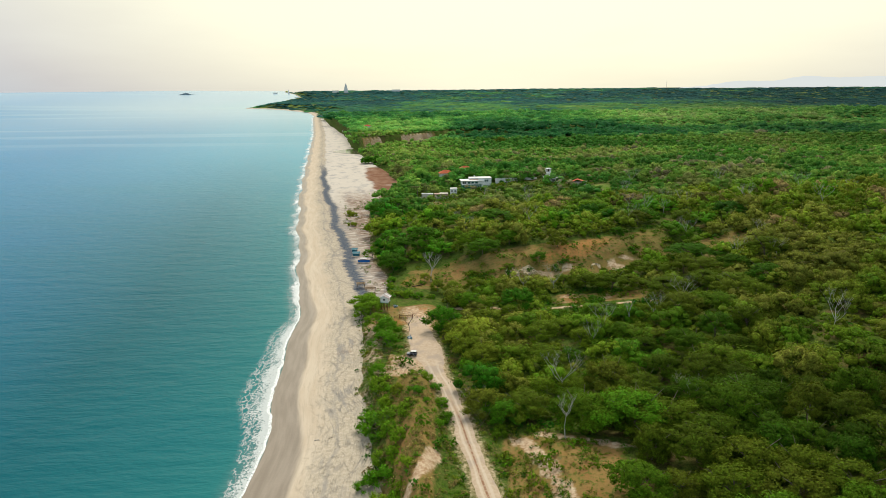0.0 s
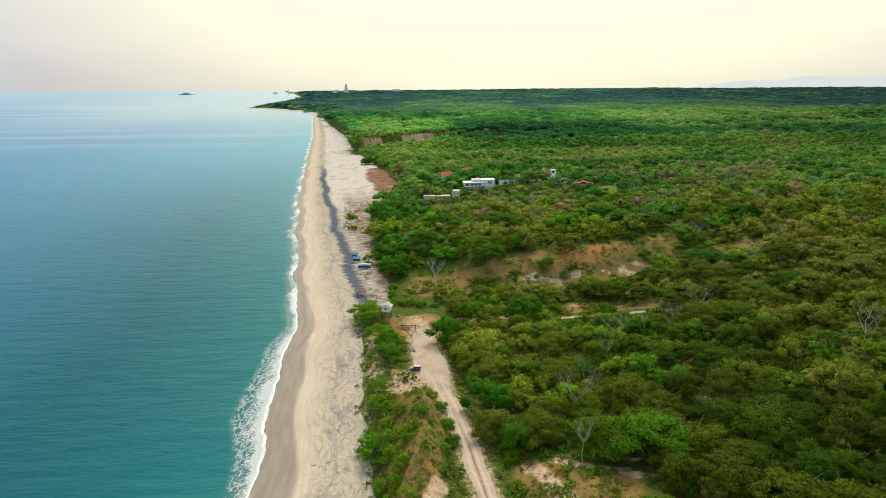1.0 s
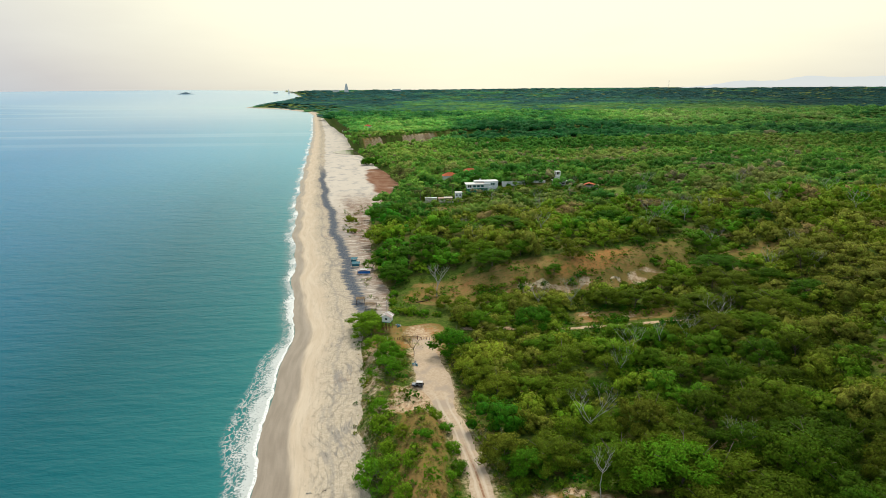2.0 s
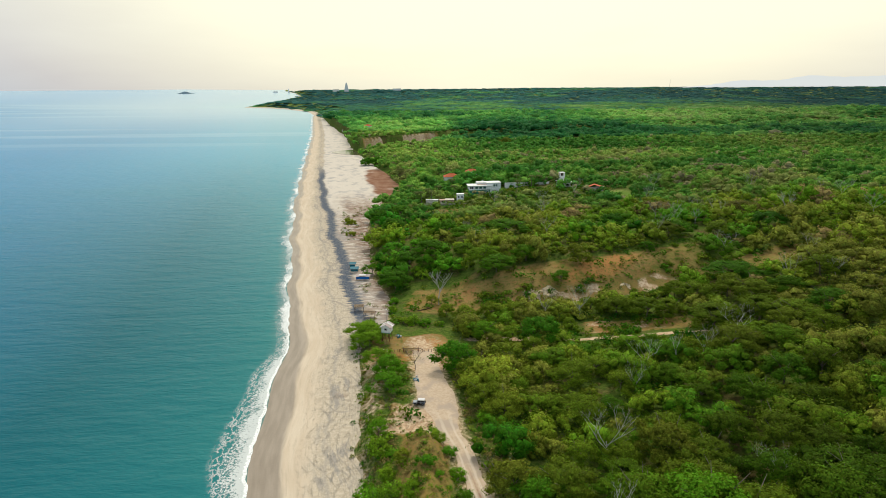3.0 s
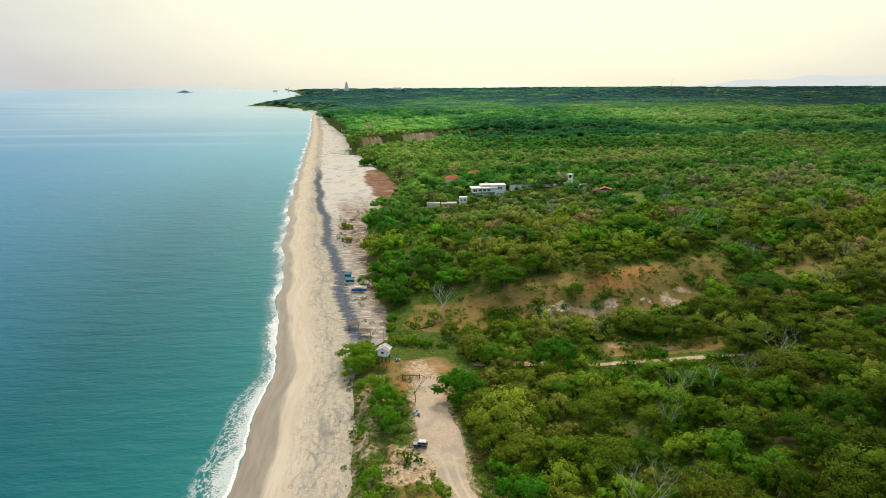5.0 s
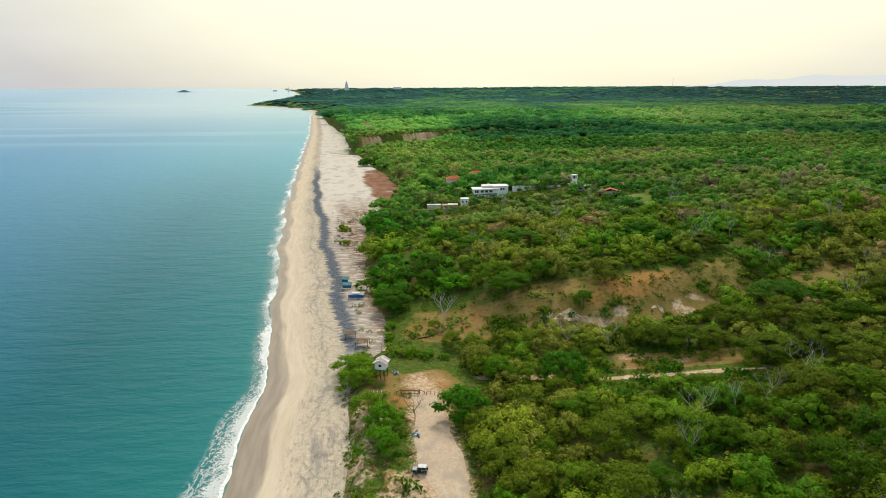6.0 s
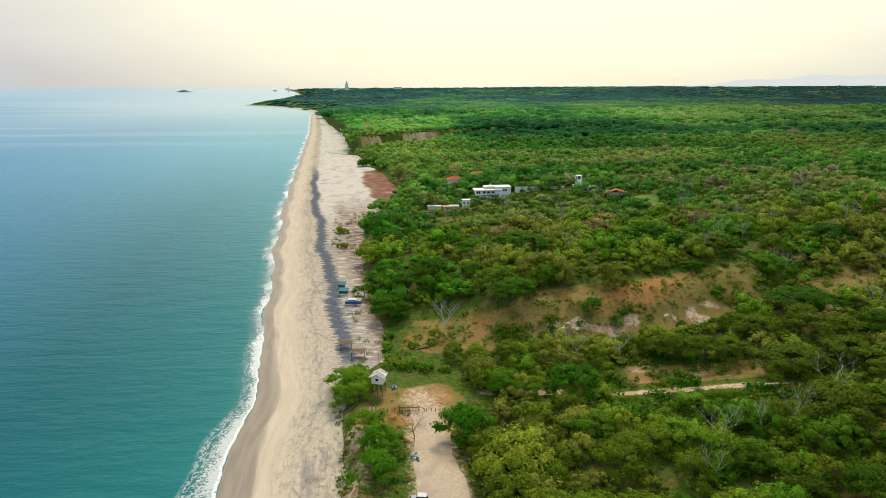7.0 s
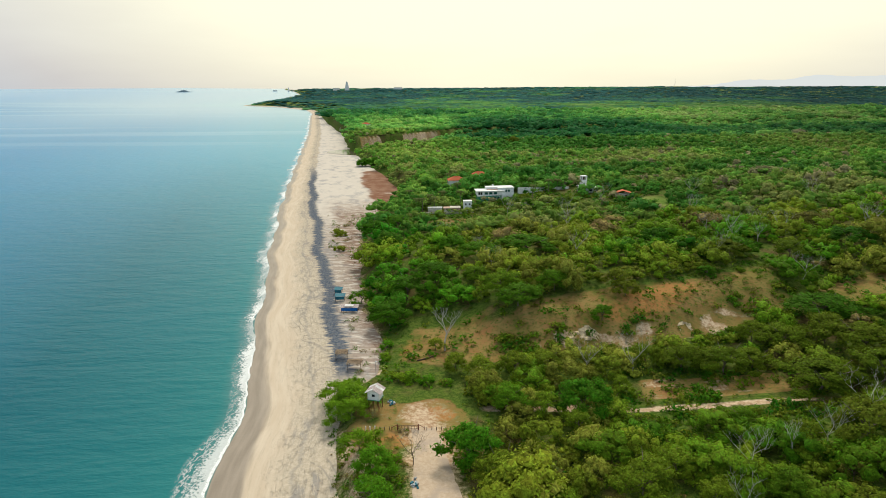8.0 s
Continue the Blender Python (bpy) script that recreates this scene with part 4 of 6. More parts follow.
GROVE_TREES = [(18.3, 281.2, 9.1, 0.3), (-26, 288.1, 9, 0.2), (53.4, 290.6, 5.7, 0.85), (13.9, 291.6, 9, 0.5), (32.3, 291.9, 7.2, 0.35), (-20.9, 303.5, 9.5, 0.2), (4.7, 307.1, 6.4, 0.45),
    (-10.4, 311.4, 9.8, 0.22), (-39.4, 312.8, 5.6, 0.3), (126.7, 314, 8.8, 0.6), (103.6, 315.6, 8.5, 0.75), (155.1, 322.1, 10.8, 0.1), (8.4, 335.5, 10.7, 0.3), (82.8, 337.8, 6.3, 0.1),
    (27.8, 338.6, 13.1, 0.25), (-11, 344, 5, 0.6), (-3.5, 346.1, 7.5, 0.2), (154.5, 347.3, 8.7, 0.92), (-31.9, 357, 7.8, 0.2), (-44.1, 393.6, 8.1, 0.15), (-31, 395.6, 8.8, 0.2)]
CHOSEN = np.array(FRONT_TREES + ROADSIDE_TREES + LANE_TREES + BANK_TREES + GROVE_TREES)


def crowded(x, y):
    """Where no tree may be strewn: open land, and under the prominent crowns."""
    gap = np.hypot(np.asarray(x)[:, None] - CHOSEN[None, :, 0], np.asarray(y)[:, None] - CHOSEN[None, :, 1])
    return open_land(x, y) | (gap < 0.62 * CHOSEN[None, :, 2] + 1.0).any(1)


def painted_dim(x, y):
    """Lightness factor: darker crowns to the right, painting in lens vignetting."""
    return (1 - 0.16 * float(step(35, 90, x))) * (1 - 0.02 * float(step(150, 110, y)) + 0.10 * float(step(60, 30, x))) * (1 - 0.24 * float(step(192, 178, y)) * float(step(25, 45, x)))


tree_rng = np.random.default_rng(21)
for x, y, wide, hue in CHOSEN.tolist():
    turn = tree_rng.random()
    kinds, full = (BROAD, 7.0) if wide > 7.5 or (hue > 0.25 and wide > 6) else (ROUND, 5.4) if hue < 0.3 or turn < 0.25 else (LIGHT, 5.0)
    place(kinds, x, y, wide / full, turn, 0.0, hue, min(1.0, 7.5 / wide) * (0.85 + 0.25 * tree_rng.random()), (0.42 + 0.16 * tree_rng.random()) * painted_dim(x, y))
spots = scatter(tree_rng, lambda y: float(shore_x(y)), view_right, 92, 960, lambda y: 7.6 if y < 300 else 8.2 if y < 600 else 9.5, crowded)
spots = spots[np.argsort(spots[:, 1] + 0.15 * np.abs(spots[:, 0] - 40))]
stock = BROAD + ROUND + LIGHT + BUSH
for ob, (x, y) in zip(stock, spots[:11]):
    ob.location = (float(x), float(y), float(ground_z(x, y)))
    dye(ob, 0.4)
NEAR_TREES = 90
for x, y in spots[11:NEAR_TREES]:
    pickone, size, turn = tree_rng.random(), 0.55 + 0.65 * tree_rng.random() ** 1.2, tree_rng.random()
    kinds = BROAD if pickone < 0.40 else ROUND if pickone < 0.64 else LIGHT if pickone < 0.94 else BUSH
    hue = 1.3 * float(cloudy(x, y, 45)) - 0.17 + 0.5 * tree_rng.random() + 0.10 * float(step(165, 205, y))
    place(kinds, x, y, size, turn, 0.0, min(0.86, max(0.34 if y > 140 else 0.15, hue)), 0.85 + 0.4 * tree_rng.random(), (0.32 + 0.24 * tree_rng.random()) * painted_dim(x, y))


def stand(name, places, size, tint, light, shapes, r, lift, label, material, category="woodland"):
    """Many trees in one mesh of leaf sprays, with a tint and a lightness for each tree."""
    n = len(places)
    z = ground_z(places[:, 0], places[:, 1])
    kind, a = r.integers(0, len(shapes), n), r.random(n) * 6.283
    wide = np.stack([0.85 + 0.35 * r.random(n), 0.85 + 0.35 * r.random(n), 0.8 + 0.45 * r.random(n)], -1) * size[:, None]
    corners, soft, tints, lights = [], [], [], []
    for k, (shape, normal) in enumerate(shapes):
        m = np.flatnonzero(kind == k)
        c, d = np.cos(a[m])[:, None], np.sin(a[m])[:, None]
        q = shape[None] * wide[m][:, None]
        q = np.stack([q[..., 0] * c - q[..., 1] * d + places[m, 0][:, None], q[..., 0] * d + q[..., 1] * c + places[m, 1][:, None], q[..., 2] + (z[m] + lift[m])[:, None]], -1)
        p = np.stack([normal[None, :, 0] * c - normal[None, :, 1] * d, normal[None, :, 0] * d + normal[None, :, 1] * c, normal[None, :, 2] + 0 * c], -1)
        corners.append(q.reshape(-1, 3))
        soft.append(p.reshape(-1, 3))
        tints.append(np.repeat(tint[m], len(shape)))
        lights.append(np.repeat(light[m], len(shape)))
    mesh = leaf_mesh(name, np.concatenate(corners), np.concatenate(soft), material)
    mesh.attributes.new("tint", "FLOAT", "POINT").data.foreach_set("value", np.concatenate(tints).astype(np.float32))
    mesh.attributes.new("light", "FLOAT", "POINT").data.foreach_set("value", np.concatenate(lights).astype(np.float32))
    return tagged(new(name, mesh), label, category, "", "stuff")


def crowns(seed, count, tall, clumps, leaves, leaf, core=0.8, flat=0.75, hollow=0.6, squash=1.0):
    """Shapes of crowns one metre in radius."""
    made = [leaf_cloud(np.random.default_rng(seed + k), 1.0, tall, clumps, leaves, leaf, flat, hollow, core) for k in range(count)]
    return [(corners * np.array([1, 1, squash]), unit(soft * np.array([squash, squash, 1]))) for corners, soft in made]


def woodland(name, places, r, radius, shapes, label, bright=1.0, material=None):
    n = len(places)
    x, y = places[:, 0], places[:, 1]
    size = radius * (0.5 + 0.95 * r.random(n) ** 1.8)
    size *= np.where((x > -26) & (x < 112) & (y > 405) & (y < 452), 0.72, np.where((x > -40) & (x < 115) & (y > 480) & (y < 570), 1.2, 1.0))
    olive = 0.20 * step(420, 300, y) + 0.06
    lush = np.where((x > -50) & (x < 115) & (y > 452) & (y < 570), 0.32, np.where((y < 450) & (inland(x, y) - edge_s(y) < 38), 0.45, 0.0))
    tint = np.clip(0.62 * r.random(n) + 1.5 * cloudy(x, y, 60) - 0.54 - 0.14 * step(300, 420, y) - lush + olive, 0, 0.88)
    tint = np.where(r.random(n) < 0.02 + 0.05 * step(40, 90, x) * step(250, 300, y), 1.0, tint)
    # crowns to the right are dimmed, vignetting put into their lightness
    shade = 1.12 - np.where(y < 330, 0.24, 0.10) * step(40, 105, x) * (1 - 0.5 * step(115, 190, x))
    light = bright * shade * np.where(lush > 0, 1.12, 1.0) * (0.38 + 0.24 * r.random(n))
    return stand(name, places, size, tint, light, shapes, r, 0.12 * size * r.random(n), label, material or LEAF_WOOD)


rest = spots[NEAR_TREES:]
# bright rises with each farther band: haze painted into the leaf lightness
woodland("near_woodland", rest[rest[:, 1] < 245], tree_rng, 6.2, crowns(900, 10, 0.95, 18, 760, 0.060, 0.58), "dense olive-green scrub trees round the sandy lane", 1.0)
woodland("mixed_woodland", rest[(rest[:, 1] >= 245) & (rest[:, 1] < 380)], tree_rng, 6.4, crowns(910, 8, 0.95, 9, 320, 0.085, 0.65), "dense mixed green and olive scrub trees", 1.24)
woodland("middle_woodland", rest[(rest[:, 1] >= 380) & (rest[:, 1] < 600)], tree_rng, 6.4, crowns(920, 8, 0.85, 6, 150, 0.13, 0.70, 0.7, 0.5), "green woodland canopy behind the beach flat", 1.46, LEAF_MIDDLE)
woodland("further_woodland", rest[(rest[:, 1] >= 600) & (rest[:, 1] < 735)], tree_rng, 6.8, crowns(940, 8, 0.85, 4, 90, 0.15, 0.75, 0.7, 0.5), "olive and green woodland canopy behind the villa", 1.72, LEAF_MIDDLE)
back = scatter(np.random.default_rng(8), lambda y: 16.0, lambda y: 190.0, -100, 92, 12, lambda x, y: road_gap(x, y) < 6)
woodland("rear_woodland", back, tree_rng, 6.6, crowns(940, 8, 0.85, 4, 90, 0.15, 0.75, 0.7, 0.5), "green scrub woodland behind the start of the flight")


def canopy(name, places, r, radius, shapes, label, dim=1.0, blue=0.0, material=None):
    """Far forest with a dark belt of taller trees, then lighter young growth."""
    n = len(places)
    px, py = places[:, 0], places[:, 1]
    patchy = 0.6 * cloudy(px, py * 0.5, 170) + 0.4 * cloudy(px + 999, py * 0.4, 420)
    belt = -0.42 * step(950, 1000, py) * step(1180, 1110, py) * step(0, 120, px) + 0.22 * step(1180, 1330, py) * step(2700, 2200, py) * step(0.05, 0.22, px / py) * step(0.66, 0.44, px / py)
    size = radius(py) * (0.55 + 0.95 * r.random(n) ** 1.8) * (1 - 0.5 * belt)
    dry = r.random(n) < 0.018 * (py < 1000)
    # blue pulls the tint bluer with distance, a painted aerial haze
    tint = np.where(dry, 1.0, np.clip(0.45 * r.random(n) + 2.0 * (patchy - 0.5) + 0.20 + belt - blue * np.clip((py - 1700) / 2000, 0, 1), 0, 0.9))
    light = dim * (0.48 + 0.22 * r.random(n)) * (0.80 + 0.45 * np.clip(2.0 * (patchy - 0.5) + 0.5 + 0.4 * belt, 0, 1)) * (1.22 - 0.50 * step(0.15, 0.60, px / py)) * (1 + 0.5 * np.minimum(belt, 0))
    return stand(name, places, size, tint, light, shapes, r, np.maximum(0, 5 * (cloudy(px, py, 120) - 0.45)) * step(2400, 1500, py), label, material or LEAF_FAR, "forest")


def not_land(x, y):
    return ((np.abs(x + 131) < 13) & (y > 1018) & (y < 1056)) | (on_cliff(x, y) > 0.02) | (inland(x, y) < edge_s(y) + 3) | (np.hypot(x, y - 50) > 4840)


far_rng = np.random.default_rng(5)
canopy("outer_woodland", scatter(far_rng, lambda y: float(shore_x(y)), view_right, 728, 952, lambda y: 6.6 + (y - 728) * 0.007, lambda x, y: open_land(x, y) | not_land(x, y), 1.3), far_rng,
       lambda y: 5.0 + (y - 728) * 0.006, crowns(960, 8, 0.85, 2, 40, 0.23, 0.95, 0.7, 0.6), "green woodland canopy beyond the villa", 1.42, 0.0, LEAF_OUTER)
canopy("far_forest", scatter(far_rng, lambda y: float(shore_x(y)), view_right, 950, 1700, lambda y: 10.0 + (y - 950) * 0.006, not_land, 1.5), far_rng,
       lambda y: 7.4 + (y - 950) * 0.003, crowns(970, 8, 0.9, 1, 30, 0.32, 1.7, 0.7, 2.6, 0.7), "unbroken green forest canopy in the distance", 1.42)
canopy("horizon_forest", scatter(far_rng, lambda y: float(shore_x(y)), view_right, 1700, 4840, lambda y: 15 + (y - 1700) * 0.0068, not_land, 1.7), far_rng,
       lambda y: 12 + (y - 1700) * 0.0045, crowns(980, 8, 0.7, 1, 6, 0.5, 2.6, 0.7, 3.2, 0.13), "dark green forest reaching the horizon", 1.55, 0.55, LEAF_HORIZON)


# ---- building helpers ----
def box(bm, x0, x1, y0, y1, z0, z1, bevel=0.0):
    v = [bm.verts.new((x, y, z)) for z in (z0, z1) for y in (y0, y1) for x in (x0, x1)]
    faces = [bm.faces.new([v[i] for i in q]) for q in ((0, 2, 3, 1), (4, 5, 7, 6), (0, 1, 5, 4), (2, 6, 7, 3), (0, 4, 6, 2), (1, 3, 7, 5))]
    if bevel:
        edges = list({e for f in faces for e in f.edges})
        bmesh.ops.bevel(bm, geom=edges, offset=bevel, segments=2, profile=0.6, affect="EDGES")


def boxed(name, size, material, parent, label="", bevel=0.0):
    bm = bmesh.new()
    box(bm, *size, bevel)
    return part(name, bm, material, parent, label)


def prism(bm, outline, y0, y1):
    """An outline in x and z drawn out along y."""
    a, b = [bm.verts.new((x, y0, z)) for x, z in outline], [bm.verts.new((x, y1, z)) for x, z in outline]
    bm.faces.new(a)
    bm.faces.new(b[::-1])
    n = len(outline)
    for k in range(n):
        bm.faces.new((a[(k + 1) % n], a[k], b[k], b[(k + 1) % n]))


def ring(bm, radius, y0, y1, sides=18, inner=0.0, cx=0.0, cz=0.0):
    """A disc or tyre about the y axis."""
    prof = [(inner, y0), (radius * 0.92, y0), (radius, y0 + (y1 - y0) * 0.2), (radius, y1 - (y1 - y0) * 0.2), (radius * 0.92, y1), (inner, y1)]
    rows = [[bm.verts.new((cx + r * math.cos(k * 6.28319 / sides), y, cz + r * math.sin(k * 6.28319 / sides))) for k in range(sides)] for r, y in prof if r > 0]
    for a, b in zip(rows, rows[1:]):
        for k in range(sides):
            bm.faces.new((a[k], b[k], b[(k + 1) % sides], a[(k + 1) % sides]))
    if inner == 0:
        bm.faces.new(rows[0][::-1])
        bm.faces.new(rows[-1])
    else:
        for k in range(sides):
            bm.faces.new((rows[-1][k], rows[0][k], rows[0][(k + 1) % sides], rows[-1][(k + 1) % sides]))


def thing(name, x, y, turn, label, category, group="", z=None, lift=0.0):
    ob = tagged(new(name), label, category, group)
    ob.matrix_world = pose(x, y, (float(ground_z(x, y)) if z is None else z) + lift, 0, 0, turn)
    return ob


def post_between(bm, a, b, radius, sides=6):
    tube(bm, [a, b], [radius, radius], sides)


WHITE = plain("white_plaster", (0.80, 0.79, 0.74), 0.8, 0, 1.2, 0.12)
PALE_STONE = plain("pale_masonry", (0.62, 0.56, 0.46), 0.9, 0, 1.0, 0.25)
PINK_STONE = plain("pink_masonry", (0.52, 0.36, 0.27), 0.9, 0, 1.0, 0.25)
GREY_WALL = plain("grey_block_wall", (0.44, 0.41, 0.35), 0.9, 0, 0.8, 0.35)
GREEN_PAINT = plain("green_paint", (0.03, 0.22, 0.12), 0.5, 0, 2.0, 0.2)
TILE_RED = plain("red_roof_tiles", (0.52, 0.12, 0.045), 0.8, 0, 2.5, 0.3)
SHEET_ROOF = plain("weathered_roof_sheet", (0.40, 0.33, 0.31), 0.6, 0.0, 1.8, 0.3)
SHEET_WHITE = plain("white_roof_sheet", (0.58, 0.57, 0.56), 0.55, 0.0, 1.5, 0.2)
RED_POST = plain("red_brown_timber", (0.15, 0.045, 0.03), 0.8, 0, 5.0, 0.3)
DARK_POST = plain("dark_timber", (0.07, 0.045, 0.035), 0.85, 0, 5.0, 0.3)
WHITE_POST = plain("white_painted_post", (0.75, 0.73, 0.68), 0.8, 0, 5.0, 0.15)
THATCH = plain("dry_thatch", (0.40, 0.30, 0.20), 0.95, 0, 3.0, 0.4)
BLUE_PAINT = plain("blue_paint", (0.012, 0.13, 0.42), 0.6, 0, 3.0, 0.25)
TEAL_PAINT = plain("teal_paint", (0.02, 0.15, 0.20), 0.6, 0, 3.0, 0.3)
SILVER = plain("silver_car_paint", (0.22, 0.25, 0.30), 0.4, 0.2, 3.0, 0.06)
RUBBER = plain("black_rubber", (0.018, 0.018, 0.018), 0.85, 0, 8.0, 0.2)
STEEL = plain("dull_steel", (0.35, 0.35, 0.36), 0.4, 0.8, 6.0, 0.2)
GLASS = plain("dark_glass", (0.012, 0.017, 0.022), 0.08, 0.0, 4.0, 0.1)
GREEN_GLASS = plain("green_tinted_glass", (0.02, 0.10, 0.08), 0.1, 0.0, 4.0, 0.1)
LAMP_GLASS = plain("milky_lamp_glass", (0.85, 0.85, 0.82), 0.3, 0.0, 6.0, 0.05)
PALM_LEAF = leaf_material("palm_fronds", [(0.0, (0.06, 0.12, 0.02)), (1.0, (0.14, 0.15, 0.04))])
LITTER = plain("rubbish", (0.45, 0.47, 0.47), 0.7, 0, 3.0, 0.6)


# ---- vehicle on the road ----
def make_jeep(x, y, turn):
    car = thing("off_road_car", x, y, turn, "small silver off-road car with black wheels parked on the dirt road", "car", lift=0.08)
    bm = bmesh.new()
    prism(bm, [(-1.85, 0.45), (-1.85, 0.95), (-0.75, 1.05), (1.75, 1.05), (1.78, 0.45), (1.25, 0.42), (-1.2, 0.42)], -0.76, 0.76)
    bmesh.ops.bevel(bm, geom=bm.edges[:], offset=0.05, segments=2, affect="EDGES")
    part("body", bm, SILVER, car)
    bm = bmesh.new()
    prism(bm, [(-0.75, 1.04), (-0.38, 1.66), (1.68, 1.70), (1.74, 1.04)], -0.70, 0.70)
    bmesh.ops.bevel(bm, geom=bm.edges[:], offset=0.06, segments=2, affect="EDGES")
    cabin = part("cabin", bm, GLASS, car, "dark glazed cabin")
    boxed("roof", (-0.42, 1.72, -0.72, 0.72, 1.68, 1.78), SHEET_WHITE, cabin, "silver roof panel", 0.03)
    for s in (-1, 1):
        for px in (-0.45, 0.45, 1.66):
            boxed("pillar", (px - 0.06, px + 0.06, s * 0.70 - 0.03, s * 0.70 + 0.03, 1.02, 1.72), SILVER, cabin)
        # doors are solid dark panels, for the car's dark sides
        boxed("door", (-0.55, 0.45, s * 0.775 - 0.015, s * 0.775 + 0.015, 0.52, 1.02), GLASS, car, "dark door panel", 0.01)
        boxed("side_sill", (-1.6, 1.6, s * 0.78 - 0.03, s * 0.78 + 0.03, 0.36, 0.50), RUBBER, car, "black plastic sill", 0.01)
        for wx in (-1.2, 1.2):
            boxed("fender_flare", (wx - 0.46, wx + 0.46, s * 0.80 - 0.06, s * 0.80 + 0.06, 0.70, 0.80), RUBBER, car, "black plastic fender flare", 0.02)
        boxed("headlight", (-1.89, -1.83, s * 0.55 - 0.11, s * 0.55 + 0.11, 0.68, 0.88), LAMP_GLASS, car, "round pale headlight", 0.02)
        for wx in (-1.2, 1.2):
            bm = bmesh.new()
            ring(bm, 0.37, s * 0.80 - 0.12, s * 0.80 + 0.12, 18, 0.0, wx, 0.37)
            wheel = part("wheel", bm, RUBBER, car, "black tyre")
            bm = bmesh.new()
            ring(bm, 0.21, s * 0.80 - 0.13, s * 0.80 + 0.13, 14, 0.0, wx, 0.37)
            part("rim", bm, STEEL, wheel, "steel rim")
    boxed("bumper", (-1.98, -1.84, -0.75, 0.75, 0.42, 0.58), RUBBER, car, "black front bumper", 0.03)
    boxed("bumper", (1.76, 1.88, -0.75, 0.75, 0.42, 0.58), RUBBER, car, "black rear bumper", 0.03)
    bm = bmesh.new()
    ring(bm, 0.35, -0.12, 0.12, 18)
    spare = part("spare_wheel", bm, RUBBER, car, "spare tyre on the tailgate")
    spare.matrix_world = car.matrix_world @ pose(1.92, 0.0, 1.0, 0, 0, 90)
    return car


make_jeep(-11.2, 181.2, -6).scale = (0.88, 0.88, 0.88)


# ---- hut on stilts ----
def make_hut(x, y, turn):
    hut = thing("stilt_hut", x, y, turn, "small white wooden hut with sheet roof on red-brown stilts", "hut")
    base = 3.1
    for px in (-1.35, 0.0, 1.35):
        for py in (-1.3, 1.3):
            bm = bmesh.new()
            post_between(bm, (px * 0.98, py, -0.5), (px * 0.98, py, base), 0.10)
            part("leg", bm, RED_POST, hut)
    bm = bmesh.new()
    for a, b in (((-1.35, -1.3, 0.5), (0, -1.3, 2.6)), ((1.35, -1.3, 0.5), (1.35, 1.3, 2.6))):
        post_between(bm, a, b, 0.05)
    part("brace", bm, RED_POST, hut)
    boxed("deck", (-1.7, 1.7, -1.65, 1.65, base, base + 0.16), GREEN_PAINT, hut, "pale green deck edge", 0.02)
    bm = bmesh.new()
    z0, z1 = base + 0.16, base + 2.35
    for s in (-1, 1):
        box(bm, s * 1.5 - 0.05, s * 1.5 + 0.05, -1.45, 1.45, z0, z1)
    box(bm, -1.45, 1.45, 1.4, 1.5, z0, z1)
    box(bm, -1.45, -0.42, -1.5, -1.4, z0, z1)
    box(bm, 0.42, 1.45, -1.5, -1.4, z0, z1)
    box(bm, -0.42, 0.42, -1.5, -1.4, z0, z0 + 0.85)
    box(bm, -0.42, 0.42, -1.5, -1.4, z0 + 1.6, z1)
    prism(bm, [(-1.5, z1), (1.5, z1), (0, z1 + 0.8)], -1.5, -1.42)
    prism(bm, [(-1.5, z1), (1.5, z1), (0, z1 + 0.8)], 1.42, 1.5)
    walls = part("wall", bm, WHITE, hut)
    window = boxed("window", (-0.41, 0.41, -1.46, -1.43, z0 + 0.86, z0 + 1.59), GLASS, hut, "dark square window")
    for size in ((-0.48, -0.40, -1.53, -1.44, z0 + 0.80, z0 + 1.66), (0.40, 0.48, -1.53, -1.44, z0 + 0.80, z0 + 1.66), (-0.40, 0.40, -1.53, -1.44, z0 + 0.78, z0 + 0.86), (-0.40, 0.40, -1.53, -1.44, z0 + 1.59, z0 + 1.66)):
        boxed("frame", size, WHITE_POST, window)
    for s in (-1, 1):
        for k in range(4):
            ya = -2.0 + k * 1.0
            bm = bmesh.new()
            prism(bm, [(0.0, z1 + 0.86 + 0.015 * (k % 2)), (s * 2.15, z1 - 0.30), (s * 2.15, z1 - 0.25), (0.0, z1 + 0.91 + 0.015 * (k % 2))], ya, ya + 1.0)
            part("roof_sheet", bm, SHEET_ROOF if (k + (s > 0)) % 3 else SHEET_WHITE, hut)
    return hut


make_hut(-24.3, 228.2, -14)


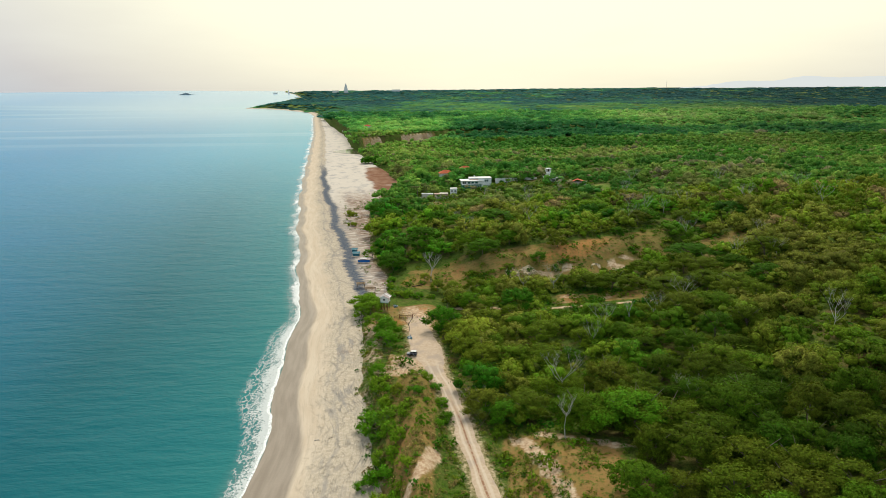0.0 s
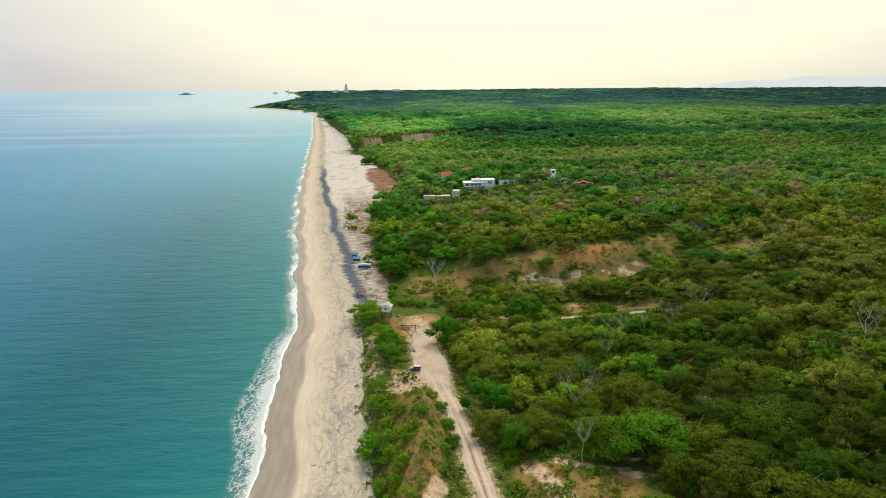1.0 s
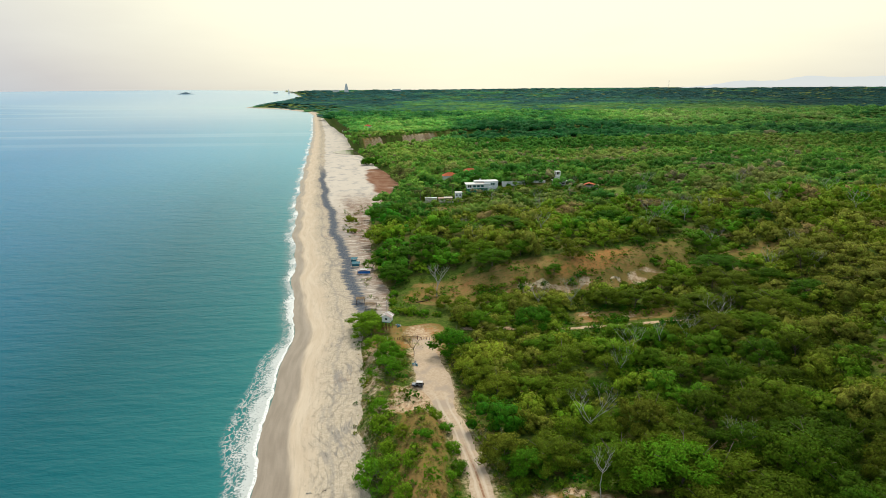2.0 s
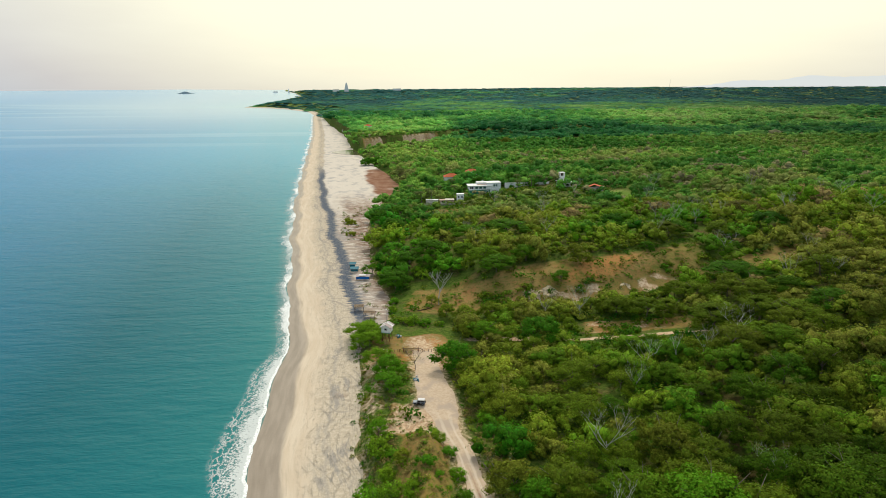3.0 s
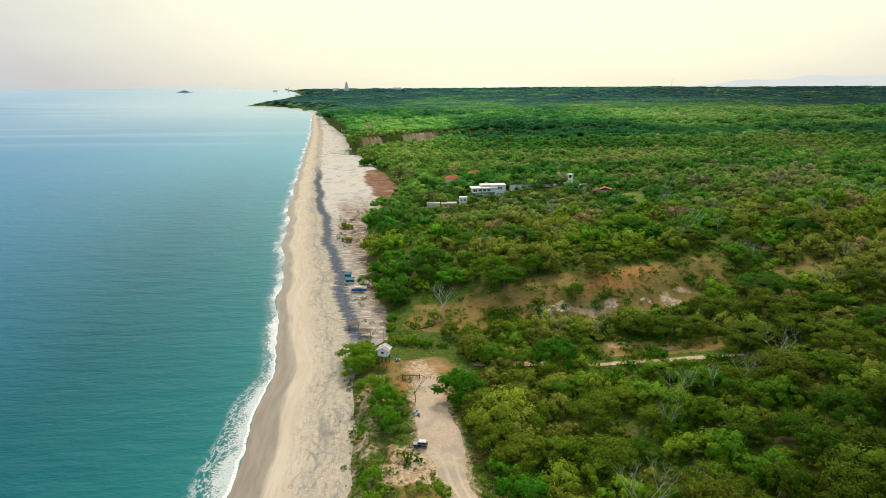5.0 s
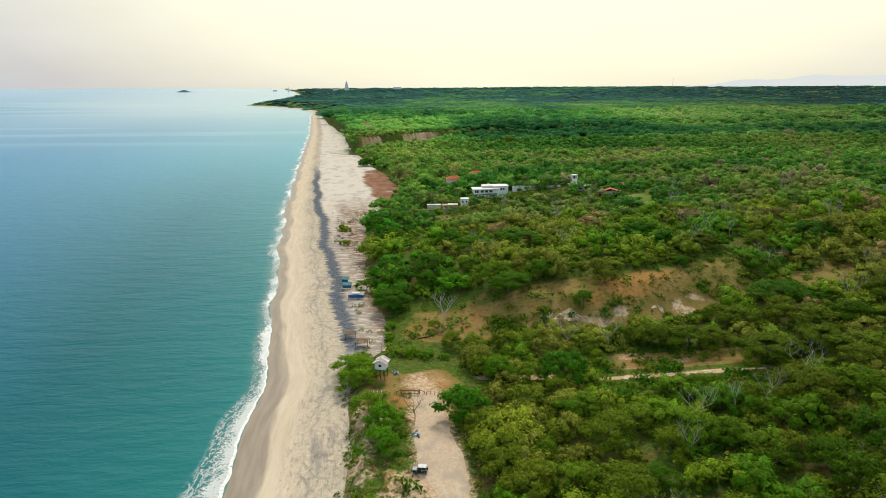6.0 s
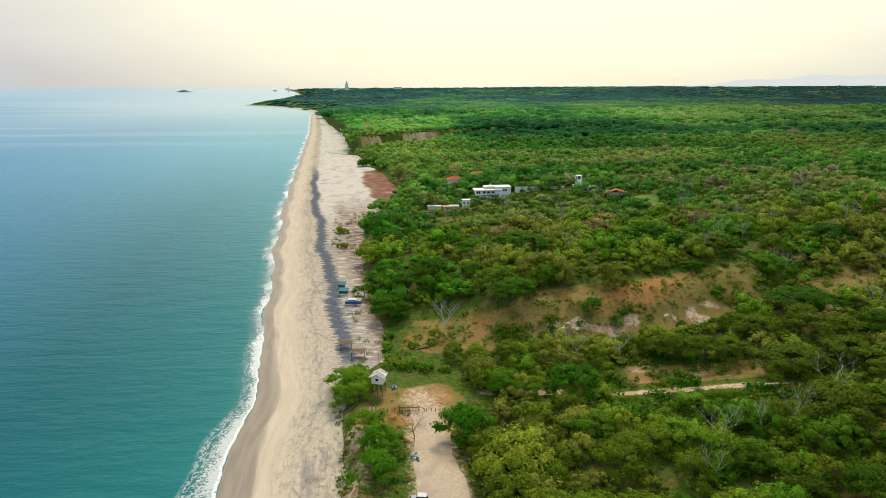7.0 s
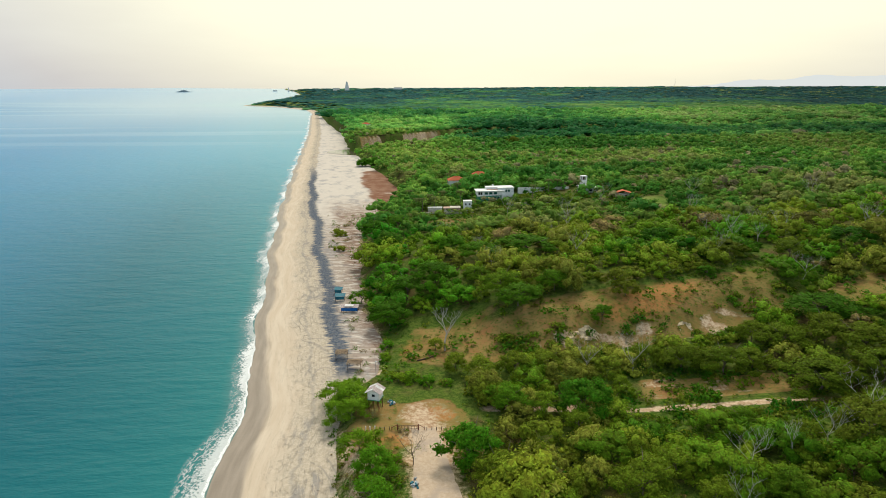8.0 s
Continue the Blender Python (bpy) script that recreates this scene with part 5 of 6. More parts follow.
# ---- gate and fence ----
def make_gate(x, y):
    gate = thing("ranch_gate", x, y, 0, "red-brown timber ranch gate with rails and stepped ends", "gate", z=float(ground_z(x, y)))
    for s in (-1, 1):
        bm = bmesh.new()
        box(bm, s * 2.55 - 0.11, s * 2.55 + 0.11, -0.11, 0.11, -0.5, 1.65, 0.02)
        part("post", bm, RED_POST, gate)
        bm = bmesh.new()
        post_between(bm, (s * 2.55, 0, 1.5), (s * 3.9, 0, 0.75), 0.07)
        part("side_rail", bm, RED_POST, gate)
        bm = bmesh.new()
        box(bm, s * 3.9 - 0.09, s * 3.9 + 0.09, -0.09, 0.09, -0.5, 1.0, 0.02)
        part("end_post", bm, RED_POST, gate)
        leaf = boxed("gate_leaf", (min(0.03 * s, 2.4 * s), max(0.03 * s, 2.4 * s), -0.03, 0.03, 1.15, 1.28), DARK_POST, gate)
        boxed("rail", (min(0.03 * s, 2.4 * s), max(0.03 * s, 2.4 * s), -0.03, 0.03, 0.30, 0.42), DARK_POST, leaf)
        for k in range(7):
            px = s * (0.1 + k * 0.37)
            boxed("bar", (px - 0.04, px + 0.04, -0.035, 0.035, 0.2, 1.3), DARK_POST, leaf)


make_gate(-15.4, 218.1)
first_post = thing("fence_post", -19.9, 218.1, 0, "dark rough timber fence post", "fence post", "fence posts beside the gate")
bm = bmesh.new()
tube(bm, [(0, 0, -0.4), (0.03, 0, 0.5), (0.0, 0.02, 0.95)], [0.085, 0.08, 0.07])
part("shaft", bm, DARK_POST, first_post)
bm = bmesh.new()
post_between(bm, (-1.2, 0, 0.8), (0.0, 0, 0.8), 0.012, 4)
part("wire", bm, STEEL, first_post)
for px in (-21.1, -22.2, -10.9, -9.7, -8.6, -7.4, -6.3, -5.2, -4.0):
    copy_thing(first_post, pose(px, 218.1 + 0.15 * math.sin(px * 3), float(ground_z(px, 218.1)), 0, 3 * math.sin(px * 5)))
white_post = thing("white_fence_post", -23.4, 218.0, 0, "short white painted fence post", "fence post", "white fence posts beside the gate")
bm = bmesh.new()
box(bm, -0.11, 0.11, -0.11, 0.11, -0.4, 1.15, 0.02)
part("shaft", bm, WHITE_POST, white_post)
bm = bmesh.new()
box(bm, -0.13, 0.13, -0.13, 0.13, 1.152, 1.22, 0.02)
part("cap", bm, WHITE_POST, white_post)
for px in (-24.5, -25.6):
    copy_thing(white_post, pose(px, 218.0, float(ground_z(px, 218.0)), 0, 4 * math.sin(px * 7)))


# ---- shelters on the beach flat ----
def make_thatch(x, y, turn, wide, deep):
    hut = thing("thatched_shelter", x, y, turn, "low open beach shelter with a dry thatch roof", "shelter", "thatched shelters on the beach flat")
    for px in (-wide / 2 + 0.2, wide / 2 - 0.2):
        for py in (-deep / 2 + 0.2, deep / 2 - 0.2):
            bm = bmesh.new()
            post_between(bm, (px, py, -0.4), (px, py, 2.1), 0.07)
            part("post", bm, DARK_POST, hut)
    bm = bmesh.new()
    r = np.random.default_rng(int(abs(x) * 10))
    n = 9
    grid = [[bm.verts.new((-wide / 2 + wide * i / n, -deep / 2 + deep * j / n, 2.05 + 0.5 * (1 - abs(2 * j / n - 1)) + 0.12 * r.random())) for i in range(n + 1)] for j in range(n + 1)]
    for j in range(n):
        for i in range(n):
            bm.faces.new((grid[j][i], grid[j][i + 1], grid[j + 1][i + 1], grid[j + 1][i]))
    bmesh.ops.solidify(bm, geom=bm.faces[:], thickness=0.18)
    part("thatch_roof", bm, THATCH, hut)
    bm = bmesh.new()
    for k in range(70):
        px, side = -wide / 2 + wide * r.random(), -1 if r.random() < 0.6 else 1
        post_between(bm, (px, side * deep / 2, 2.1), (px + 0.1 * r.normal(), side * (deep / 2 + 0.15), 1.75 - 0.2 * r.random()), 0.03, 3)
    part("thatch_fringe", bm, THATCH, hut)


make_thatch(-39.3, 264.8, 5, 3.9, 3.4)
make_thatch(-34.0, 257.2, -6, 4.6, 3.2)


def make_stall(x, y, turn, wide, paint, label):
    stall = thing("beach_stall", x, y, turn, label, "stall")
    for px in (-wide / 2, wide / 2):
        for py in (-1.2, 1.2):
            bm = bmesh.new()
            post_between(bm, (px, py, -0.4), (px, py, 2.2 if py > 0 else 1.9), 0.06)
            part("post", bm, DARK_POST, stall)
    boxed("front_panel", (-wide / 2 + 0.06, wide / 2 - 0.06, -1.28, -1.2, 0.55, 1.75), paint, stall, "painted plank front")
    bm = bmesh.new()
    prism(bm, [(-wide / 2 - 0.3, 1.95), (wide / 2 + 0.3, 1.95), (wide / 2 + 0.3, 2.0), (-wide / 2 - 0.3, 2.0)], -1.5, 1.5)
    bm.verts.ensure_lookup_table()
    for v in bm.verts:
        v.co.z += 0.12 * v.co.y + 0.15
    part("roof", bm, SHEET_ROOF if paint is BLUE_PAINT else paint, stall)
    if paint is BLUE_PAINT:
        boxed("tarpaulin", (-wide / 2 + 1.2, wide / 2 - 1.6, -1.2, 1.1, 2.36, 2.42), SHEET_WHITE, stall, "white tarpaulin on the roof")


make_stall(-42.9, 304.6, 0, 6.2, BLUE_PAINT, "open beach stall with a bright blue plank front")
make_stall(-48.8, 317.5, 3, 3.6, TEAL_PAINT, "small beach stall with a dark teal roof")
make_stall(-50.9, 326.0, -2, 2.8, TEAL_PAINT, "small beach stall with a teal roof and bare posts")

lamp = thing("street_lamp", -26.4, 247.0, 0, "thin grey lamp post with a white round lamp", "street lamp")
bm = bmesh.new()
tube(bm, [(0, 0, -0.4), (0, 0, 4.2), (0.05, 0, 4.6)], [0.07, 0.05, 0.05])
part("pole", bm, STEEL, lamp)
bm = bmesh.new()
bmesh.ops.create_uvsphere(bm, u_segments=12, v_segments=8, radius=0.24, matrix=Matrix.Translation((0.05, 0, 4.75)))
part("lamp_head", bm, LAMP_GLASS, lamp)


# ---- the houses behind the trees ----
def panes(parent, x0, x1, y, z0, z1, count, glass, gap=0.35):
    """Windows set into a wall that faces -y."""
    w = (x1 - x0 - gap * (count - 1)) / count
    for k in range(count):
        a = x0 + k * (w + gap)
        window = boxed("window", (a, a + w, y - 0.02, y + 0.06, z0, z1), glass, parent, "dark glazed window")
        for size in ((a - 0.1, a, y - 0.06, y + 0.05, z0 - 0.1, z1 + 0.1), (a + w, a + w + 0.1, y - 0.06, y + 0.05, z0 - 0.1, z1 + 0.1), (a, a + w, y - 0.06, y + 0.05, z1, z1 + 0.1)):
            boxed("frame", size, WHITE, window)
        boxed("sill", (a - 0.12, a + w + 0.12, y - 0.14, y + 0.05, z0 - 0.16, z0), WHITE, window)


def make_villa(x, y, turn):
    villa = thing("white_villa", x, y, turn, "large white flat-roofed villa with green curved ground floor", "house", lift=-0.2)
    villa.scale = (0.88, 0.88, 0.92)
    boxed("lower_wing", (-12.5, 6.0, -3.0, 6.0, -1.0, 3.6), GREEN_PAINT, villa, "green painted ground floor")
    bm = bmesh.new()
    ring_pts = [(-12.5 + 5.0 * math.cos(a), -3.0 + 3.2 * math.sin(a)) for a in [math.pi + math.pi * k / 12 for k in range(13)]]
    low, top = [bm.verts.new((px + 5, py, -1.0)) for px, py in ring_pts], [bm.verts.new((px + 5, py, 3.6)) for px, py in ring_pts]
    for k in range(12):
        bm.faces.new((low[k], low[k + 1], top[k + 1], top[k]))
    bm.faces.new(top)
    part("curved_bay", bm, GREEN_PAINT, villa, "green curved bay")
    boxed("upper_floor", (-13.0, 6.0, -3.4, 6.2, 3.6, 6.6), WHITE, villa)
    boxed("roof_slab", (-14.2, 6.3, -4.4, 6.5, 6.6, 7.0), WHITE, villa, "white overhanging roof slab", 0.05)
    boxed("stair_block", (2.0, 13.5, -1.6, 7.4, -1.0, 8.2), WHITE, villa)
    boxed("parapet", (1.7, 13.8, -1.9, 7.7, 8.2, 8.7), WHITE, villa, "", 0.05)
    boxed("back_block", (-6.0, 2.0, 1.5, 8.0, 7.0, 8.6), WHITE, villa)
    boxed("roof_band", (-5.5, 5.2, -0.4, 1.4, 7.0, 7.35), PINK_STONE, villa, "brown roof edging")
    boxed("terrace", (-13.4, -9.0, -5.2, -3.4, 3.5, 3.7), WHITE, villa)
    boxed("porch", (4.4, 7.6, -4.6, -3.0, -1.0, 4.6), WHITE, villa)
    panes(villa, -12.4, -9.6, -3.42, 4.2, 6.1, 2, GLASS)
    panes(villa, -8.0, 1.0, -3.42, 4.4, 6.0, 3, GREEN_GLASS, 0.9)
    panes(villa, 7.4, 10.6, -1.62, 5.6, 7.2, 2, GREEN_GLASS, 0.5)
    panes(villa, -6.5, 3.2, -3.02, 0.6, 2.6, 4, GREEN_GLASS, 0.7)
    bm = bmesh.new()
    tube(bm, [(-1, 4, 8.6), (-1, 4, 9.5)], [0.08, 0.08])
    bmesh.ops.create_cone(bm, cap_ends=True, segments=14, radius1=0.2, radius2=0.75, depth=0.3, matrix=Matrix.Translation((-1, 3.7, 9.6)) @ Matrix.Rotation(1.0, 4, "X"))
    part("dish", bm, WHITE, villa, "white satellite dish")


make_villa(24.8, 466.0, 6)


def make_gatehouse(x, y):
    house = thing("gatehouse", x, y, 4, "small white cube building with four dark openings", "building")
    boxed("body", (-2.4, 2.4, -2.0, 2.0, -1.0, 5.6), WHITE, house)
    boxed("roof", (-2.6, 2.6, -2.2, 2.2, 5.6, 5.9), WHITE, house, "", 0.04)
    for px in (-1.3, 1.0):
        for pz in (0.9, 3.4):
            boxed("window", (px - 0.45, px + 0.45, -2.03, -1.95, pz, pz + 1.1), GLASS, house, "dark opening")
    low = thing("garden_building", x - 9, y + 0.5, 2, "low pink masonry outbuilding with pale flat roof", "building")
    boxed("body", (-5.5, 4.5, -2.5, 2.5, -1.0, 2.2), PINK_STONE, low)
    boxed("roof", (-1.5, 4.8, -2.8, 2.8, 2.2, 2.5), PALE_STONE, low, "pale flat roof", 0.04)
    boxed("bench_wall", (-5.0, 3.0, -3.6, -3.2, -1.0, 1.2), PALE_STONE, low)
    for px in (-3.6, -0.4, 2.4):
        boxed("window", (px - 0.5, px + 0.5, -2.53, -2.45, 0.5, 1.5), GLASS, low, "dark opening")
    end = thing("garden_wall_block", x - 19.5, y - 1.5, -3, "pale yellow masonry garden wall block", "wall")
    boxed("block", (-4.2, 4.2, -1.2, 1.2, -1.0, 2.4), PALE_STONE, end)
    boxed("coping", (-4.35, 4.35, -1.35, 1.35, 2.4, 2.6), WHITE, end, "", 0.03)


make_gatehouse(6.8, 443.5)


def make_wall(name, x, y, turn, length, tall, material, label, bays):
    wall = thing(name, x, y, turn, label, "wall")
    for k in range(bays):
        a = -length / 2 + k * length / bays
        boxed("wall_panel", (a + 0.16, a + length / bays - 0.16, -0.12, 0.12, -1.5, tall), material, wall)
        boxed("pier", (a - 0.16, a + 0.16, -0.18, 0.18, -1.5, tall + 0.2), material, wall)
    boxed("coping", (-length / 2, length / 2, -0.2, 0.2, tall + 0.21, tall + 0.3), material, wall)


make_wall("boundary_wall", 58, 481, 6, 34, 2.6, WHITE, "long white garden boundary wall", 9)
make_wall("retaining_wall", 46, 441, 3, 32, 1.0, GREY_WALL, "weathered grey block retaining wall below the lawn", 8)
make_wall("retaining_wall", -6, 434, 2, 34, 0.9, GREY_WALL, "weathered grey block wall below the outbuildings", 8)


def make_lookout(x, y):
    tower = thing("lookout_tower", x, y, 8, "narrow white lookout tower with open top", "tower")
    boxed("shaft", (-1.7, 1.7, -1.7, 1.7, -1.0, 6.2), WHITE, tower)
    for sx in (-1, 1):
        for sy in (-1, 1):
            boxed("corner_post", (sx * 1.5 - 0.25, sx * 1.5 + 0.25, sy * 1.5 - 0.25, sy * 1.5 + 0.25, 6.2, 9.2), WHITE, tower)
    boxed("parapet", (-1.75, 1.75, -1.78, -1.7, 6.2, 7.1), WHITE, tower)
    boxed("roof", (-1.9, 1.9, -1.9, 1.9, 9.2, 9.6), WHITE, tower, "", 0.05)
    boxed("inner_wall", (-1.2, 1.2, 0.9, 1.1, 6.2, 9.2), DARK_POST, tower, "dark back of the open room")
    boxed("window", (-0.5, 0.5, -1.74, -1.66, 3.4, 4.8), GLASS, tower, "dark opening")
    annex = thing("white_annex", x + 2.5, y - 6.5, 8, "low white house with a long sloping white roof", "house")
    boxed("wall", (-7.0, 6.5, -3, 3, -1.0, 2.8), WHITE, annex)
    bm = bmesh.new()
    prism(bm, [(-7.4, 3.6), (-1.0, 3.9), (7.6, 1.4), (7.6, 1.7), (-1.0, 4.3), (-7.4, 3.9)], -3.5, 3.5)
    part("roof", bm, SHEET_WHITE, annex)
    panes(annex, -5.5, 1.0, -3.02, 0.8, 2.0, 2, GLASS, 1.6)


make_lookout(82.5, 475.0)


def hip(bm, x0, x1, y0, y1, z0, z1):
    inset = (y1 - y0) / 2
    a = [bm.verts.new(p) for p in ((x0, y0, z0), (x1, y0, z0), (x1, y1, z0), (x0, y1, z0))]
    b = [bm.verts.new(p) for p in ((x0 + inset, (y0 + y1) / 2, z1), (x1 - inset, (y0 + y1) / 2, z1))]
    for q in ((a[0], a[1], b[1], b[0]), (a[2], a[3], b[0], b[1]), (a[1], a[2], b[1]), (a[3], a[0], b[0]), (a[3], a[2], a[1], a[0])):
        bm.faces.new(q)


def make_red_house(x, y, turn, wide, deep, tall, label, windows=4):
    house = thing("red_roofed_house", x, y, turn, label, "house")
    boxed("wall", (-wide / 2 + 0.6, wide / 2 - 0.6, -deep / 2 + 0.6, deep / 2 - 0.6, -1.5, tall), WHITE, house)
    bm = bmesh.new()
    hip(bm, -wide / 2, wide / 2, -deep / 2, deep / 2, tall, tall + deep * 0.28)
    roof = part("roof", bm, TILE_RED, house, "red tiled hip roof")
    bm = bmesh.new()
    inset = deep / 2
    tube(bm, [(-wide / 2 + inset, 0, tall + deep * 0.28), (wide / 2 - inset, 0, tall + deep * 0.28)], [0.14, 0.14])
    part("ridge", bm, TILE_RED, roof)
    panes(house, -wide / 2 + 1.6, wide / 2 - 1.6, -deep / 2 + 0.58, 1.0, 2.3, windows, GLASS, 1.2)


make_red_house(1.5, 531.0, 8, 13, 9, 5.6, "white house with a red tiled hip roof among palms")
make_red_house(19.5, 548.0, -5, 12, 8, 5.4, "white house with a red tiled roof behind trees")
make_red_house(-131, 1046, 20, 13, 9, 6.0, "white clifftop house with a red tiled roof", 3)


def make_shed(x, y):
    shed = thing("shed", x, y, -12, "dark grey shed with a rusty red sheet roof", "shed")
    boxed("wall", (-5.0, 5.0, -2.4, 2.4, -1.0, 2.6), GREY_WALL, shed)
    bm = bmesh.new()
    prism(bm, [(-5.4, 2.6), (-1.2, 4.3), (5.6, 2.5), (5.6, 2.62), (-1.2, 4.45), (-5.4, 2.75)], -2.8, 2.8)
    part("roof", bm, TILE_RED, shed)
    boxed("roof_patch", (1.0, 5.5, -2.85, 2.85, 2.72, 2.80), SHEET_ROOF, shed, "grey sheet patch")
    boxed("door", (0.4, 1.6, -2.44, -2.38, 0.0, 2.0), DARK_POST, shed)


make_shed(101, 447)


# ---- landmarks on the horizon ----
def away(az, d):
    a = radians(az)
    return d * math.sin(a), d * math.cos(a)


def make_high_rise(az, d, wide, tall, tiers, label):
    x, y = away(az, d)
    tower = thing("high_rise", x, y, -az, label, "tower", lift=-2)
    z = 0.0
    for k in range(tiers):
        w = wide * (1 - 0.75 * (k / tiers) ** 1.2)
        h = tall / tiers
        boxed("storey_block", (-w / 2, w / 2, -w / 2, w / 2, z, z + h * 0.88), WHITE, tower)
        boxed("window_band", (-w / 2 + 0.6, w / 2 - 0.6, -w / 2 + 0.6, w / 2 - 0.6, z + h * 0.88, z + h), PALE_STONE, tower, "recessed window band")
        z += h
    bm = bmesh.new()
    tube(bm, [(0, 0, z), (0, 0, z + tall * 0.12)], [wide * 0.08, wide * 0.03])
    part("spire", bm, WHITE, tower)


make_high_rise(-8.95, 4480, 33, 60, 9, "tall tapering white high-rise on the horizon")
make_high_rise(-14.05, 4560, 13, 32, 5, "slim pale high-rise on the far headland")
for az, d, w in ((-4.4, 4600, 60), (-9.9, 4520, 46), (-15.2, 4620, 30)):
    x, y = away(az, d)
    block = thing("low_resort", x, y, -az, "long low white building in the far forest", "building", "far resort buildings", lift=6)
    boxed("body", (-w / 2, w / 2, -6, 6, -8, 9), WHITE, block)
    boxed("roof", (-w / 2 - 1, w / 2 + 1, -7, 7, 9, 10), SHEET_ROOF, block, "grey flat roof")
x, y = away(19.75, 4550)
mast = thing("radio_mast", x, y, 0, "thin grey lattice radio mast on the horizon", "mast")
bm = bmesh.new()
for k in range(3):
    a = k * 2.0944
    tube(bm, [(0.9 * math.cos(a), 0.9 * math.sin(a), -2), (0.4 * math.cos(a), 0.4 * math.sin(a), 62)], [0.35, 0.2], 4)
part("lattice", bm, STEEL, mast)


def ridge_mesh(name, pts, depth, material, label, kind="structure"):
    """A hazy hill line: points of azimuth and height at one distance."""
    bm = bmesh.new()
    front, back, low = [], [], []
    for az, d, z in pts:
        x, y = away(az, d)
        front.append(bm.verts.new((x, y, z)))
        x2, y2 = away(az, d + depth)
        back.append(bm.verts.new((x2, y2, 40)))
        x3, y3 = away(az, d - depth * 0.5)
        low.append(bm.verts.new((x3, y3, 50)))
    for a, b in ((low, front), (front, back)):
        for k in range(len(a) - 1):
            bm.faces.new((a[k], a[k + 1], b[k + 1], b[k]))
    ob = new(name, mesh_of(name, bm, material))
    ob.data.shade_smooth()
    return tagged(ob, label, "hills", "", kind)


def glow_material(name, colour):
    n = Nodes(name)
    w = n.where()
    return n.set(Base_Color=(0.02, 0.02, 0.02), Emission_Color=n.mix(n.noise(w, 0.004, 4.0), tuple(c * 0.97 for c in colour), tuple(c * 1.02 for c in colour)), Emission_Strength=1.0, Roughness=1.0)


HAZE_HILL = glow_material("hazy_hills", (0.72, 0.755, 0.735))
hill_rng = np.random.default_rng(3)
pts = [(az, 4790, 46 + 36 * min(1.0, (az - 16) / 9) + 46 * math.exp(-(((az - 35) / 6.5) ** 2)) + 22 * math.exp(-(((az - 25.5) / 2.2) ** 2)) + 26 * math.exp(-(((az - 30) / 1.6) ** 2)) + 5 * hill_rng.random()) for az in np.arange(16, 44, 0.35)]
ridge_mesh("backdrop_hills", pts, 40, HAZE_HILL, "pale hazy blue mountain ridge far away")
# blue-grey base colour: scrub with distance haze painted in
ISLE = plain("hazed_island_scrub", (0.20, 0.27, 0.31), 0.95, 0, 0.05, 0.3)
x, y = away(-22.6, 4640)
isle = bmesh.new()
for k in range(22):
    q = k / 21 * 2 - 1
    h = 11 * math.exp(-((q * 1.6 + 0.1) ** 2)) * (1 - q * q) + 2 * hill_rng.random() + 3 * (1 - abs(q))
    m = Matrix.Translation((q * 52, 0, 0)) @ Matrix.Diagonal((7, 16, h, 1))
    bmesh.ops.create_icosphere(isle, subdivisions=2, radius=1, matrix=m)
island = tagged(new("island", mesh_of("island", isle, ISLE)), "small dark hilly island out at sea", "island", "", "structure")
island.matrix_world = pose(x, y, float(rise(x, y, 66)), 0, 0, 22)


stair = thing("cliff_stair", -205, 1236, -35, "white concrete stair from the clifftop to the beach", "stair", lift=0.0)
for k in range(14):
    boxed("step", (-1.6, 1.6, k * 1.3, k * 1.3 + 1.4, -1.0 + k * 0.9, k * 1.0 + 0.6), WHITE, stair)
for s in (-1, 1):
    bm = bmesh.new()
    tube(bm, [(s * 1.7, 0, 1.2), (s * 1.7, 18, 15.0)], [0.25, 0.25])
    part("handrail", bm, WHITE, stair)


# ---- lagoon ----
def make_lagoon():
    ys = np.arange(838, 912, 3.0)[:, None]
    q = np.linspace(0, 1, 12)[None, :]
    e = edge_s(ys)
    s = e - 34 * np.sin(np.pi * (ys - 836) / 78) * (1 - q) + 3 * q
    xs, ys = shore_x(ys) + s, ys + 0 * q
    sheet("lagoon", xs, ys, 0 * xs + 2.66, LAGOON, label="shallow brown lagoon below the cliff", category="water")


LAGOON = plain("brown_water", (0.10, 0.085, 0.055), 0.12, 0.0, 0.2, 0.2)
make_lagoon()


# ---- single trees, bushes, dead wood ----
def tree_at(kinds, x, y, size, turn, label="", tint=0.3):
    ob = place(kinds, x, y, size, turn, 0.1, 0.85 if "yellow" in label or y == 263.5 else 0.45 if x < -25 and y > 205 and y < 240 else 0.30 if "several" in label else 0.5 if "grey" in label else 0.45 * turn + 0.15 if not label else 0.12, 1.0, 0.78 if "grey" in label else 0.62 if "several" in label or "alone" in label else 0.74 if x < 0 else 0.5)
    return tagged(ob, label)


